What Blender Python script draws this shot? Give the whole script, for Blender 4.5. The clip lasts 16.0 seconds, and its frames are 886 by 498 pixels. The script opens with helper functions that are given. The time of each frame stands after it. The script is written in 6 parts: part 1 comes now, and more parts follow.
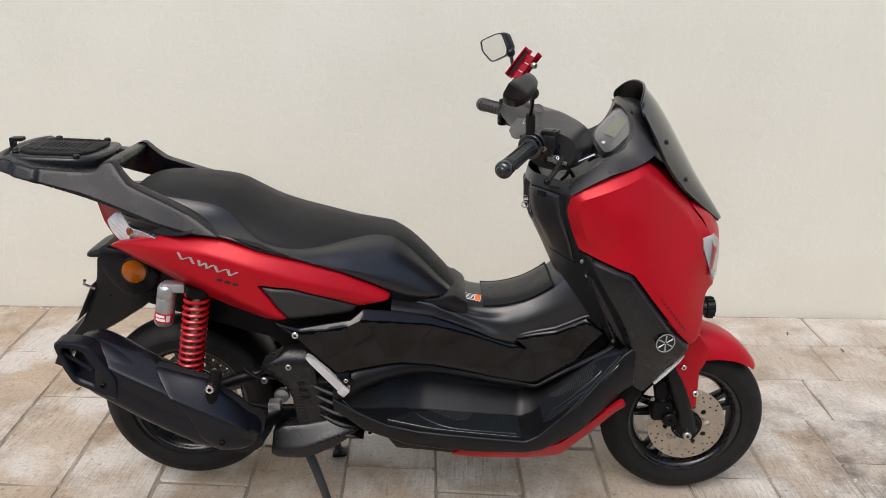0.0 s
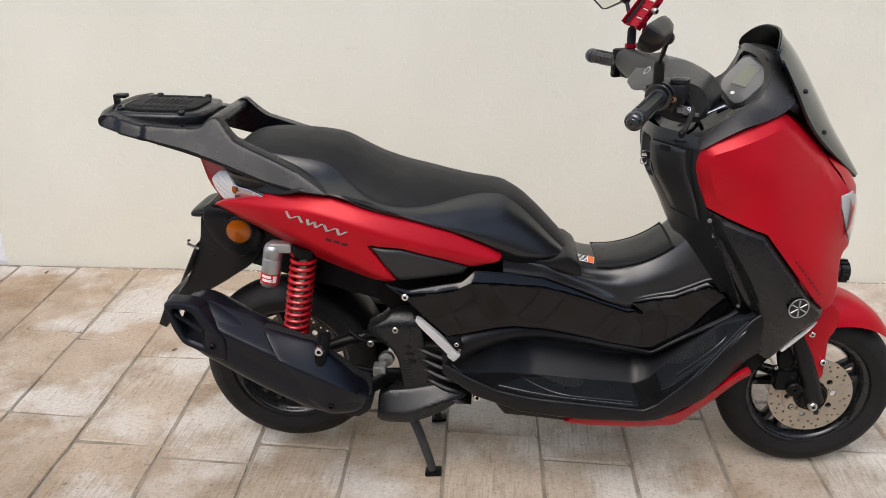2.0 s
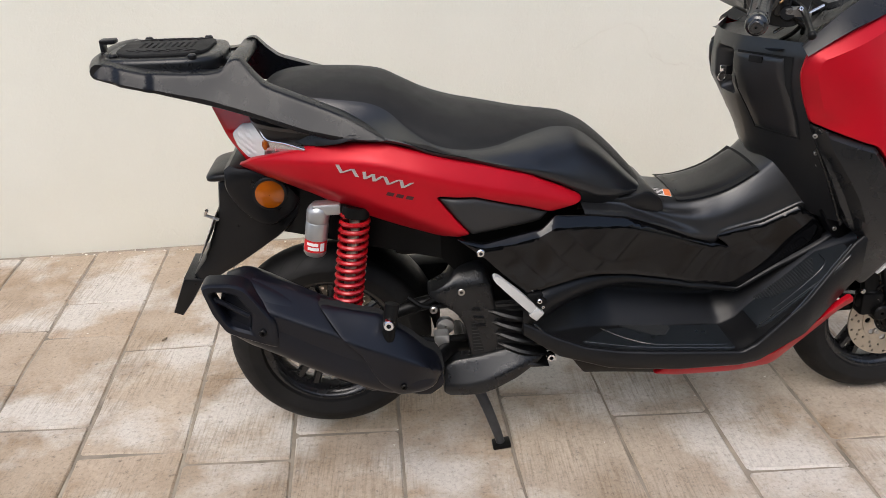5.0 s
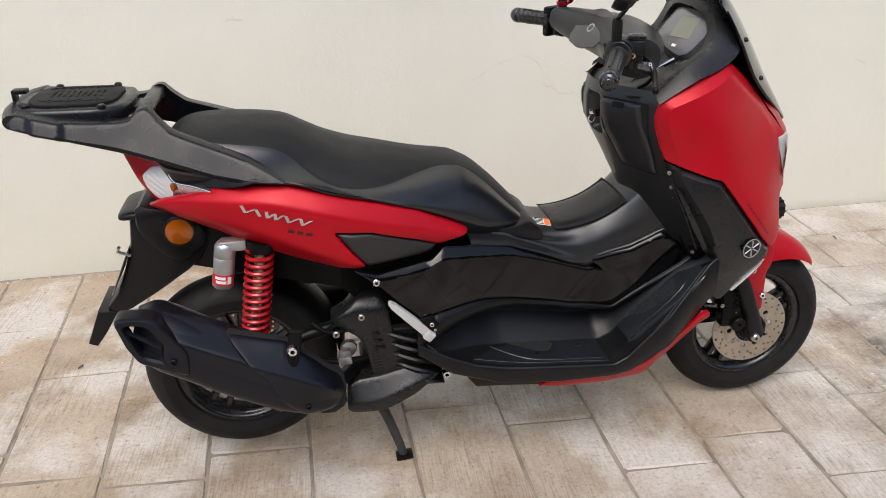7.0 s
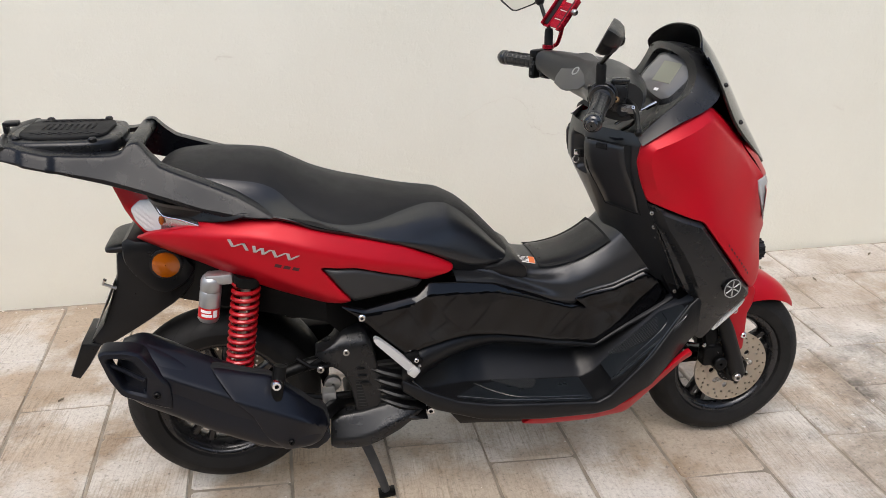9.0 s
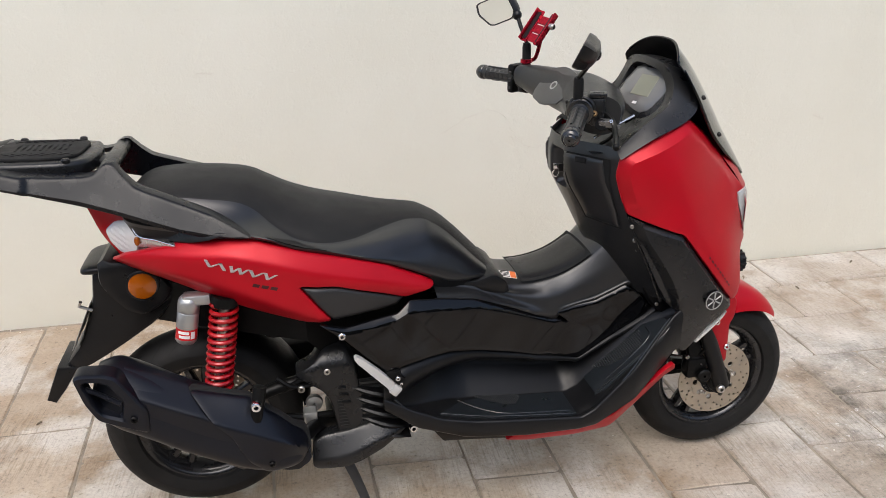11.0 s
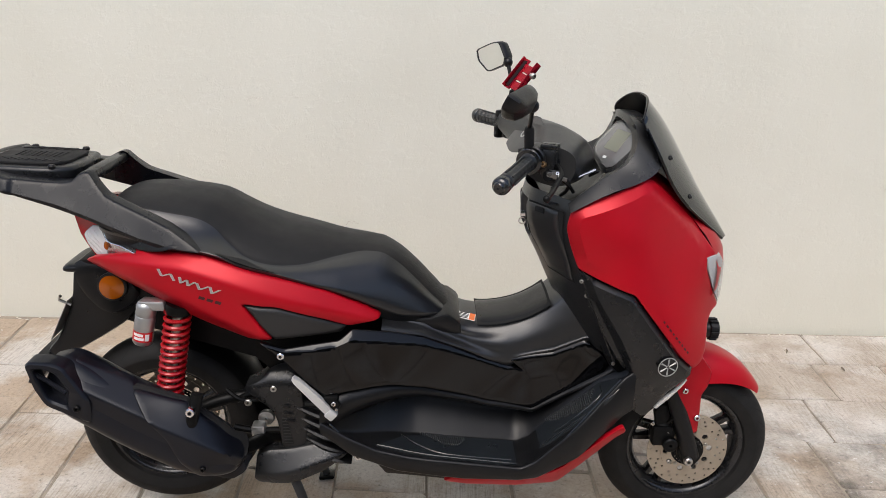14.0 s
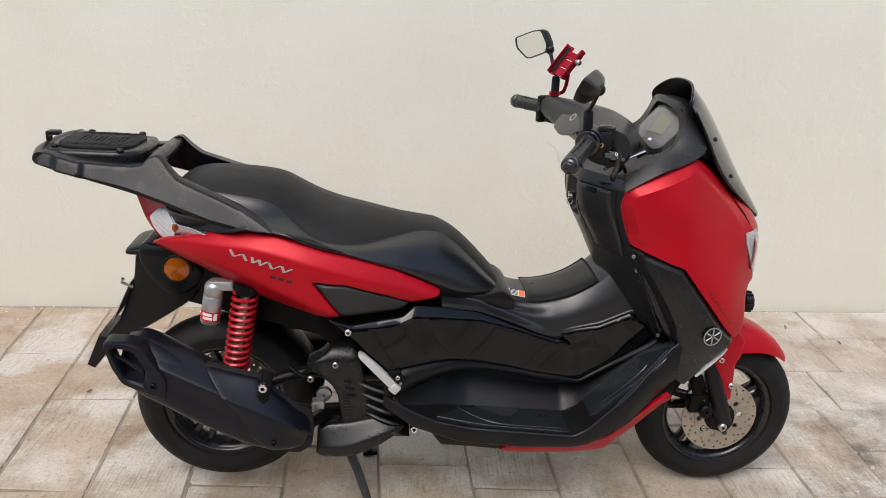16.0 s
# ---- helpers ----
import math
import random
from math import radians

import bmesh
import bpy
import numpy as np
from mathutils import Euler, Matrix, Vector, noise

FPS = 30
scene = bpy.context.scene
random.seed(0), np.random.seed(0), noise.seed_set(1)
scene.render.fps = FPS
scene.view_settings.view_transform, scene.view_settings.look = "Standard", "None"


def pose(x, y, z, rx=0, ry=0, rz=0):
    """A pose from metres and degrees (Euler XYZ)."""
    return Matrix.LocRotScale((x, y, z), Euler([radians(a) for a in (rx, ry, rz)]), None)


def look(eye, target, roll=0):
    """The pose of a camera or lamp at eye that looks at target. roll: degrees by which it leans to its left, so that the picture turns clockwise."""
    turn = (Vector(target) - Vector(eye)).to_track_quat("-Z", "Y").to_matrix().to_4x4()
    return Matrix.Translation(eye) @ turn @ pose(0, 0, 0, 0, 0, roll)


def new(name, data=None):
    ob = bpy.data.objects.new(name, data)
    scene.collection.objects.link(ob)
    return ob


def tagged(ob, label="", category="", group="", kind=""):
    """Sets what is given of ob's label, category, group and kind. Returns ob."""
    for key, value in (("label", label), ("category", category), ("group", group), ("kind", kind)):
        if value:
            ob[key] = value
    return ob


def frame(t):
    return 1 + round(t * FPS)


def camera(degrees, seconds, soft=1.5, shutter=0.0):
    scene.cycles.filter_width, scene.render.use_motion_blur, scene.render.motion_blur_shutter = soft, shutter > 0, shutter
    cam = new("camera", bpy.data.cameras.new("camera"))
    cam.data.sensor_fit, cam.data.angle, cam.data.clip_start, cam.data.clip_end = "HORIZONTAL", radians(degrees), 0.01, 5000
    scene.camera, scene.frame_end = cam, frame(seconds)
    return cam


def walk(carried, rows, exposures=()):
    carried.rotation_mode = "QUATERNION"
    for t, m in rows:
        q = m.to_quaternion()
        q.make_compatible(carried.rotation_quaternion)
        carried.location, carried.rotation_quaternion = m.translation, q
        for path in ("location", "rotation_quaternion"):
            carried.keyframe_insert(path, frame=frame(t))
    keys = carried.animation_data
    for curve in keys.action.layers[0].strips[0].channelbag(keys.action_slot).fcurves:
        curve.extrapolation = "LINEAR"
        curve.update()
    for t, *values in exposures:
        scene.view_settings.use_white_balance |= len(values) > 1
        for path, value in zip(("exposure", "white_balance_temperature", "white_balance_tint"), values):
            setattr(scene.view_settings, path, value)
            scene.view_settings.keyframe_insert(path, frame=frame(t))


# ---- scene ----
cam = camera(57.5, 16.0, 0.8)
PATH = [
    (0, (0.061, 0.31, 1.451), (-0.001, 2.203, 0.807), 1.1),
    (0.5, (0.057, 0.31, 1.448), (-0.011, 2.203, 0.806), 1.0),
    (1, (0.054, 0.308, 1.448), (-0.04, 2.196, 0.793), 0.8),
    (1.5, (0.028, 0.336, 1.442), (-0.107, 2.212, 0.762), 0.3),
    (2, (-0.08, 0.382, 1.405), (-0.281, 2.235, 0.68), -0.3),
    (2.2, (-0.136, 0.413, 1.406), (-0.355, 2.247, 0.640), -0.7),
    (2.5, (-0.199, 0.537, 1.338), (-0.475, 2.356, 0.555), -1.3),
    (2.7, (-0.259, 0.620, 1.370), (-0.507, 2.422, 0.538), -1.4),
    (3, (-0.31, 0.8, 1.322), (-0.608, 2.619, 0.545), -3.4),
    (3.2, (-0.359, 0.873, 1.330), (-0.644, 2.686, 0.537), -4.4),
    (3.5, (-0.505, 0.987, 1.289), (-0.714, 2.819, 0.514), -4.9),
    (3.8, (-0.614, 1.084, 1.289), (-0.723, 2.912, 0.486), -5.0),
    (4, (-0.627, 1.052, 1.275), (-0.705, 2.888, 0.487), -4.8),
    (4.3, (-0.608, 0.958, 1.307), (-0.621, 2.776, 0.475), -4.2),
    (4.5, (-0.553, 0.81, 1.295), (-0.558, 2.632, 0.471), -3.8),
    (4.7, (-0.497, 0.686, 1.296), (-0.493, 2.504, 0.465), -3.3),
    (6.8, (-0.396, 0.465, 1.417), (-0.209, 2.276, 0.59), -1.8),
    (7, (-0.393, 0.466, 1.418), (-0.188, 2.278, 0.598), -1.6),
    (7.5, (-0.388, 0.466, 1.419), (-0.153, 2.284, 0.62), -1.1),
    (8, (-0.385, 0.46, 1.419), (-0.134, 2.286, 0.643), -0.8),
    (8.5, (-0.393, 0.452, 1.423), (-0.138, 2.287, 0.668), -0.6),
    (9, (-0.397, 0.448, 1.423), (-0.149, 2.291, 0.688), -0.4),
    (11.5, (-0.36, 0.464, 1.431), (-0.066, 2.311, 0.724), -1.2),
    (12, (-0.261, 0.515, 1.433), (0.095, 2.352, 0.726), -1.4),
    (12.2, (-0.222, 0.592, 1.443), (0.210, 2.403, 0.711), -0.4),
    (12.5, (-0.087, 0.702, 1.416), (0.328, 2.526, 0.71), 0.4),
    (12.7, (-0.052, 0.740, 1.436), (0.314, 2.574, 0.726), 1.5),
    (13, (0.007, 0.687, 1.453), (0.208, 2.551, 0.756), 1.9),
    (13.3, (0.064, 0.596, 1.463), (0.118, 2.478, 0.788), 2.4),
    (13.5, (0.116, 0.512, 1.444), (0.095, 2.407, 0.803), 2.3),
    (14, (0.051, 0.403, 1.45), (0.011, 2.301, 0.82), 1.8),
    (14.5, (-0.124, 0.367, 1.445), (-0.098, 2.262, 0.805), 1.3),
    (15, (-0.181, 0.323, 1.442), (-0.109, 2.215, 0.798), 1.5),
    (15.5, (-0.184, 0.311, 1.438), (-0.104, 2.203, 0.793), 1.8),
    (16, (-0.204, 0.31, 1.438), (-0.133, 2.202, 0.793), 2.2),
]
EXPOSURES = [(0.0, 0.60), (3.0, 0.68), (4.5, 0.71), (8.0, 0.69), (12.0, 0.66), (13.5, 0.60), (16.0, 0.62)]
walk(cam, [(t, look(eye, target, roll)) for t, eye, target, roll in PATH], EXPOSURES)

# ---- daylight: open shade under a bright hazy sky ----
world = bpy.data.worlds.new("sky")
scene.world = world
world.use_nodes = True
wn = world.node_tree.nodes
sky = wn.new("ShaderNodeTexSky")
sky.sky_type, sky.sun_disc = "NISHITA", False
sky.sun_elevation, sky.sun_rotation = radians(58), radians(200)
sky.air_density, sky.dust_density, sky.ozone_density = 1.0, 3.6, 1.0
world.node_tree.links.new(sky.outputs[0], wn["Background"].inputs[0])
wn["Background"].inputs[1].default_value = 0.13
sun = new("sun", bpy.data.lights.new("sun", "SUN"))
sun.data.energy, sun.data.angle, sun.data.color = 1.0, radians(40), (1.0, 0.98, 0.955)
sun.matrix_world = look((-1.5, -4.0, 9.0), (0.0, 2.4, 0.0))


# ---- materials ----
def material(name, color, rough=0.5, metal=0.0, coat=0.0, spec=0.5):
    m = bpy.data.materials.new(name)
    m.use_nodes = True
    b = m.node_tree.nodes["Principled BSDF"]
    b.inputs["Base Color"].default_value = (*color, 1)
    b.inputs["Roughness"].default_value = rough
    b.inputs["Metallic"].default_value = metal
    b.inputs["Coat Weight"].default_value = coat
    b.inputs["Coat Roughness"].default_value = 0.04
    b.inputs["Specular IOR Level"].default_value = spec
    return m


def node(m, kind, **inputs):
    n = m.node_tree.nodes.new("ShaderNode" + kind)
    for k, v in inputs.items():
        n.inputs[k.replace("_", " ")].default_value = v
    return n


def wire(m, a, b):
    m.node_tree.links.new(a, b)


def bsdf(m):
    return m.node_tree.nodes["Principled BSDF"]


def ramp(m, source, stops):
    r = m.node_tree.nodes.new("ShaderNodeValToRGB")
    e = r.color_ramp.elements
    while len(e) < len(stops):
        e.new(0.5)
    for k, (at, c) in zip(e, stops):
        k.position, k.color = at, (*c, 1) if len(c) == 3 else c
    wire(m, source, r.inputs[0])
    return r.outputs[0]


def grey(v):
    return (v, v, v)


def mix(m, mode, fac, a, b):
    n = m.node_tree.nodes.new("ShaderNodeMix")
    n.data_type, n.blend_type = "RGBA", mode
    if isinstance(fac, (int, float)):
        n.inputs[0].default_value = fac
    else:
        wire(m, fac, n.inputs[0])
    for slot, v in ((6, a), (7, b)):
        if isinstance(v, tuple):
            n.inputs[slot].default_value = (*v, 1)
        else:
            wire(m, v, n.inputs[slot])
    return n.outputs[2]


def bump(m, height, strength, distance, after=None):
    n = m.node_tree.nodes.new("ShaderNodeBump")
    n.inputs["Strength"].default_value, n.inputs["Distance"].default_value = strength, distance
    wire(m, height, n.inputs["Height"])
    if after:
        wire(m, after, n.inputs["Normal"])
    wire(m, n.outputs[0], bsdf(m).inputs["Normal"])
    return n.outputs[0]


def coords(m, kind="Object"):
    return m.node_tree.nodes.new("ShaderNodeTexCoord").outputs[kind]


def noise_tex(m, vec, scale, detail=4.0, rough=0.55):
    n = node(m, "TexNoise", Scale=scale, Detail=detail, Roughness=rough)
    wire(m, vec, n.inputs["Vector"])
    return n.outputs[0]


def worn(name, color, rough=0.5, metal=0.0, coat=0.0, grain=900.0, relief=0.15, vary=0.12, smudge=0.08, spec=0.5):
    """A surface with fine grain in relief, faint dust patches and uneven gloss."""
    m = material(name, color, rough, metal, coat, spec)
    v = coords(m)
    patches = noise_tex(m, v, 9.0, 5.0)
    dark = tuple(c * (1 - vary) for c in color)
    light = tuple(min(1, c * (1 + vary)) for c in color)
    wire(m, ramp(m, patches, [(0.3, dark), (0.7, light)]), bsdf(m).inputs["Base Color"])
    gloss = noise_tex(m, v, 23.0, 6.0)
    wire(m, ramp(m, gloss, [(0.3, grey(max(0.02, rough - smudge))), (0.7, grey(min(1, rough + smudge)))]), bsdf(m).inputs["Roughness"])
    if relief:
        bump(m, noise_tex(m, v, grain, 2.0), relief, 0.0006)
    return m


red_paint = worn("matte_red_paint", (0.43, 0.003, 0.012), 0.37, 0.22, 0.0, 2500.0, 0.04, 0.06, 0.03, spec=0.32)
gloss_black = worn("gloss_black_paint", (0.0022, 0.0022, 0.0026), 0.05, 0.0, 0.0, 60.0, 0.0, 0.2, 0.02, spec=0.40)
matte_black = worn("matte_black_plastic", (0.0060, 0.0060, 0.0065), 0.33, 0.0, 0.0, 1400.0, 0.22, 0.15, 0.06, spec=0.33)
sill_black = worn("sill_plastic", (0.0062, 0.0063, 0.0068), 0.36, 0.0, 0.0, 1400.0, 0.22, 0.15, 0.06, spec=0.30)
tunnel_black = worn("tunnel_satin_plastic", (0.0110, 0.0113, 0.0122), 0.34, 0.0, 0.0, 1400.0, 0.2, 0.12, 0.05, spec=0.75)
lining_black = worn("lining_black", (0.004, 0.004, 0.0045), 0.5, 0.0, 0.0, 900.0, 0.05, 0.1, 0.05, spec=0.2)
grey_black = worn("satin_grey_plastic", (0.0095, 0.0098, 0.0105), 0.29, 0.0, 0.0, 1400.0, 0.2, 0.12, 0.06, spec=0.43)
insert_grey = worn("textured_insert_grey", (0.020, 0.020, 0.0205), 0.42, 0.0, 0.0, 1200.0, 0.35, 0.12, 0.05, spec=0.48)
rubber = worn("tyre_rubber", (0.010, 0.0097, 0.0095), 0.66, 0.0, 0.0, 700.0, 0.3, 0.25, 0.08, spec=0.26)
vinyl = worn("seat_vinyl", (0.0042, 0.0048, 0.0064), 0.32, 0.0, 0.0, 1100.0, 0.3, 0.1, 0.05, spec=0.75)
muffler_paint = worn("muffler_satin_black", (0.0055, 0.0065, 0.0105), 0.34, 0.15, 0.0, 1800.0, 0.1, 0.15, 0.05, spec=0.42)
engine_black = worn("engine_black", (0.0045, 0.0045, 0.0045), 0.42, 0.2, 0.0, 900.0, 0.2, 0.3, 0.1, spec=0.20)
rim_black = worn("rim_black_paint", (0.010, 0.010, 0.011), 0.25, 0.1, 0.3, 900.0, 0.03, 0.2, 0.08)
steel = worn("brushed_steel", (0.52, 0.50, 0.47), 0.32, 1.0, 0.0, 1200.0, 0.1, 0.1, 0.1)
chrome = worn("bright_chrome", (0.78, 0.78, 0.78), 0.12, 1.0, 0.0, 300.0, 0.0, 0.05, 0.05)
alu = worn("silver_aluminium", (0.47, 0.47, 0.46), 0.42, 0.85, 0.0, 900.0, 0.1, 0.08, 0.06)
disc_steel = worn("brake_disc_steel", (0.50, 0.44, 0.36), 0.42, 0.9, 0.0, 900.0, 0.1, 0.15, 0.1)
spring_red = worn("spring_red", (0.38, 0.006, 0.010), 0.28, 0.1, 0.3, 900.0, 0.05, 0.1, 0.06)
label_white = material("label_white", (0.78, 0.78, 0.76), 0.45)
label_red = material("label_red", (0.55, 0.012, 0.016), 0.35)
label_orange = material("label_orange", (0.72, 0.16, 0.03), 0.45)
dark_red = material("dark_red_ink", (0.05, 0.004, 0.006), 0.4)
satin_silver = worn("satin_silver_plastic", (0.17, 0.17, 0.165), 0.35, 0.6, 0.0, 900.0, 0.05)
alu_dark = worn("radiator_metal", (0.07, 0.07, 0.068), 0.5, 0.8, 0.0, 900.0, 0.2)
grip_rubber = worn("grip_rubber", (0.012, 0.013, 0.0145), 0.36, 0.0, 0.0, 900.0, 0.2, 0.2, 0.06, spec=0.55)
stand_grey = worn("worn_stand_paint", (0.05, 0.052, 0.055), 0.5, 0.3, 0.0, 700.0, 0.2, 0.3)
red_metal = worn("red_anodised", (0.42, 0.008, 0.025), 0.25, 0.75, 0.0, 900.0, 0.03)
display_grey = material("lcd_grey", (0.185, 0.19, 0.145), 0.25)
meter_glass = material("meter_lens_grey", (0.13, 0.13, 0.13), 0.12, 0.0, 0.6)
mirror_mat = material("mirror_silver", (0.85, 0.86, 0.85), 0.02, 1.0)


def clear_plastic(name, color, trans, rough):
    m = material(name, color, rough, 0.0, 0.6)
    bsdf(m).inputs["Transmission Weight"].default_value = trans
    bsdf(m).inputs["IOR"].default_value = 1.45
    return m


head_lens = clear_plastic("headlamp_lens", (0.72, 0.73, 0.73), 0.5, 0.08)
lens_clear = clear_plastic("clear_lens", (0.90, 0.90, 0.89), 0.12, 0.10)
amber_lens = clear_plastic("amber_lens", (0.36, 0.085, 0.003), 0.2, 0.15)
tail_red = material("red_lens", (0.42, 0.002, 0.005), 0.14, 0.0, 0.3, 0.4)
# flat black that stands for the shade inside seams, slots and grooves
groove_shade_black = material("groove_shade_black", (0.004, 0.004, 0.004), 0.9)
emblem_silver = worn("emblem_silver", (0.44, 0.44, 0.43), 0.4, 0.4, 0.0, 400.0, 0.0)
brass = worn("worn_brass", (0.45, 0.27, 0.13), 0.4, 0.9, 0.0, 400.0, 0.1)
edge_black = worn("rim_edge_black", (0.010, 0.011, 0.012), 0.22, 0.0, 0.0, 900.0, 0.0, 0.1, 0.04, spec=0.8)
satin_bright = worn("turn_reflector_silver", (0.62, 0.62, 0.62), 0.22, 0.9, 0.0, 400.0, 0.05)
rail_black = worn("rail_textured_black", (0.0055, 0.0062, 0.0082), 0.29, 0.0, 0.0, 1600.0, 0.20, 0.12, 0.05, spec=0.27)
cover_grey = worn("handlebar_cover_grey", (0.020, 0.0205, 0.021), 0.34, 0.1, 0.0, 1500.0, 0.15, 0.10, 0.05, spec=0.5)
cover_light = worn("cover_panel_grey", (0.085, 0.084, 0.080), 0.36, 0.35, 0.0, 1500.0, 0.1, 0.10, 0.05, spec=0.5)
seat_top = worn("seat_top_grain", (0.0075, 0.0072, 0.007), 0.58, 0.0, 0.0, 1300.0, 0.5, 0.08, 0.05, spec=0.27)
bsdf(seat_top).inputs["Sheen Weight"].default_value = 0.035
bsdf(seat_top).inputs["Sheen Roughness"].default_value = 0.45
smoke = clear_plastic("smoked_plastic", (0.006, 0.008, 0.009), 0.12, 0.06)
flake_mat = material("paint_flake", (0.66, 0.62, 0.54), 0.8)
dry_leaf = worn("dry_leaf", (0.23, 0.19, 0.14), 0.8, 0.0, 0.0, 400.0, 0.3, 0.3)
mat_rubber = worn("foot_mat_rubber", (0.012, 0.0145, 0.017), 0.34, 0.0, 0.0, 900.0, 0.1, 0.2, 0.08, spec=0.45)
pale_alu = worn("bare_cast_aluminium", (0.58, 0.58, 0.57), 0.5, 0.35, 0.0, 500.0, 0.3, 0.12)
tread_grey = worn("tread_grey_rubber", (0.034, 0.036, 0.038), 0.40, 0.0, 0.0, 900.0, 0.1)


# ---- shaping tools ----
from mathutils.geometry import delaunay_2d_cdt


def skin(points, soft=0.002):
    """A smooth surface through (x, z, half width) points: a function of x and z."""
    a = np.array(points, float)
    n = len(a)
    m = np.zeros((n + 3, n + 3))
    spline = lambda r: r * r * np.log(np.maximum(r, 1e-9))
    m[:n, :n] = spline(np.hypot(a[:, 0][:, None] - a[:, 0], a[:, 1][:, None] - a[:, 1])) + np.eye(n) * soft
    m[:n, n:] = np.c_[np.ones(n), a[:, :2]]
    m[n:, :n] = m[:n, n:].T
    w = np.linalg.solve(m, np.r_[a[:, 2], 0, 0, 0])
    return lambda x, z: float(w[:n] @ spline(np.hypot(a[:, 0] - x, a[:, 1] - z)) + w[n] + w[n + 1] * x + w[n + 2] * z)


def cut_corners(pts, times=1, k=0.18):
    for _ in range(times):
        out = []
        for i, p in enumerate(pts):
            q = pts[(i + 1) % len(pts)]
            out.append((p[0] + (q[0] - p[0]) * k, p[1] + (q[1] - p[1]) * k))
            out.append((q[0] - (q[0] - p[0]) * k, q[1] - (q[1] - p[1]) * k))
        pts = out
    return pts


def corners(pts, r):
    """The outline with each corner rounded by the radius r."""
    out = []
    for i, p in enumerate(pts):
        p, a, b = Vector(p), Vector(pts[i - 1]), Vector(pts[(i + 1) % len(pts)])
        da, db = a - p, b - p
        ka, kb = min(r, .42 * da.length) / max(1e-9, da.length), min(r, .42 * db.length) / max(1e-9, db.length)
        q0, q1 = p + da * ka, p + db * kb
        out += [tuple(q0), tuple(q0 * .25 + p * .5 + q1 * .25), tuple(q1)]
    return out


def strakes(lines, soft=0.003):
    """Half widths over x and z from crease lines of (x, z, half width), lowest first: flat between them, each crease rounded by soft."""
    ls = [smooth_path(l, 70).T for l in lines]

    def flat(x, z):
        zs = [float(np.interp(x, l[0], l[1])) for l in ls]
        ys = [float(np.interp(x, l[0], l[2])) for l in ls]
        k = 0
        while k < len(zs) - 2 and z > zs[k + 1]:
            k += 1
        dz = max(zs[k + 1] - zs[k], 1e-4)
        u = min(2.5, max(-1.5, (z - zs[k]) / dz))
        return ys[k] + (ys[k + 1] - ys[k]) * u
    return lambda x, z: sum(flat(x, z + soft * k) for k in (-1, -.5, 0, .5, 1)) / 5


def resample(pts, step):
    out = []
    for i, p in enumerate(pts):
        q = pts[(i + 1) % len(pts)]
        n = max(1, int(math.hypot(q[0] - p[0], q[1] - p[1]) / step + 0.5))
        out += [(p[0] + (q[0] - p[0]) * j / n, p[1] + (q[1] - p[1]) * j / n) for j in range(n)]
    return out


def area2(pts):
    return sum(p[0] * q[1] - q[0] * p[1] for p, q in zip(pts, pts[1:] + pts[:1]))


def gap_to(loop, p):
    """The distance from p to a closed loop, and whether p lies inside."""
    a = np.array(loop)
    b = np.roll(a, -1, axis=0)
    d = b - a
    t = np.clip(((p[0] - a[:, 0]) * d[:, 0] + (p[1] - a[:, 1]) * d[:, 1]) / np.maximum(1e-12, (d ** 2).sum(1)), 0, 1)
    near = np.hypot(a[:, 0] + t * d[:, 0] - p[0], a[:, 1] + t * d[:, 1] - p[1]).min()
    cross = (a[:, 1] > p[1]) != (b[:, 1] > p[1])
    xs = a[:, 0] + (p[1] - a[:, 1]) / np.where(d[:, 1] == 0, 1e-12, d[:, 1]) * d[:, 0]
    return near, bool(np.count_nonzero(cross & (xs > p[0])) % 2)


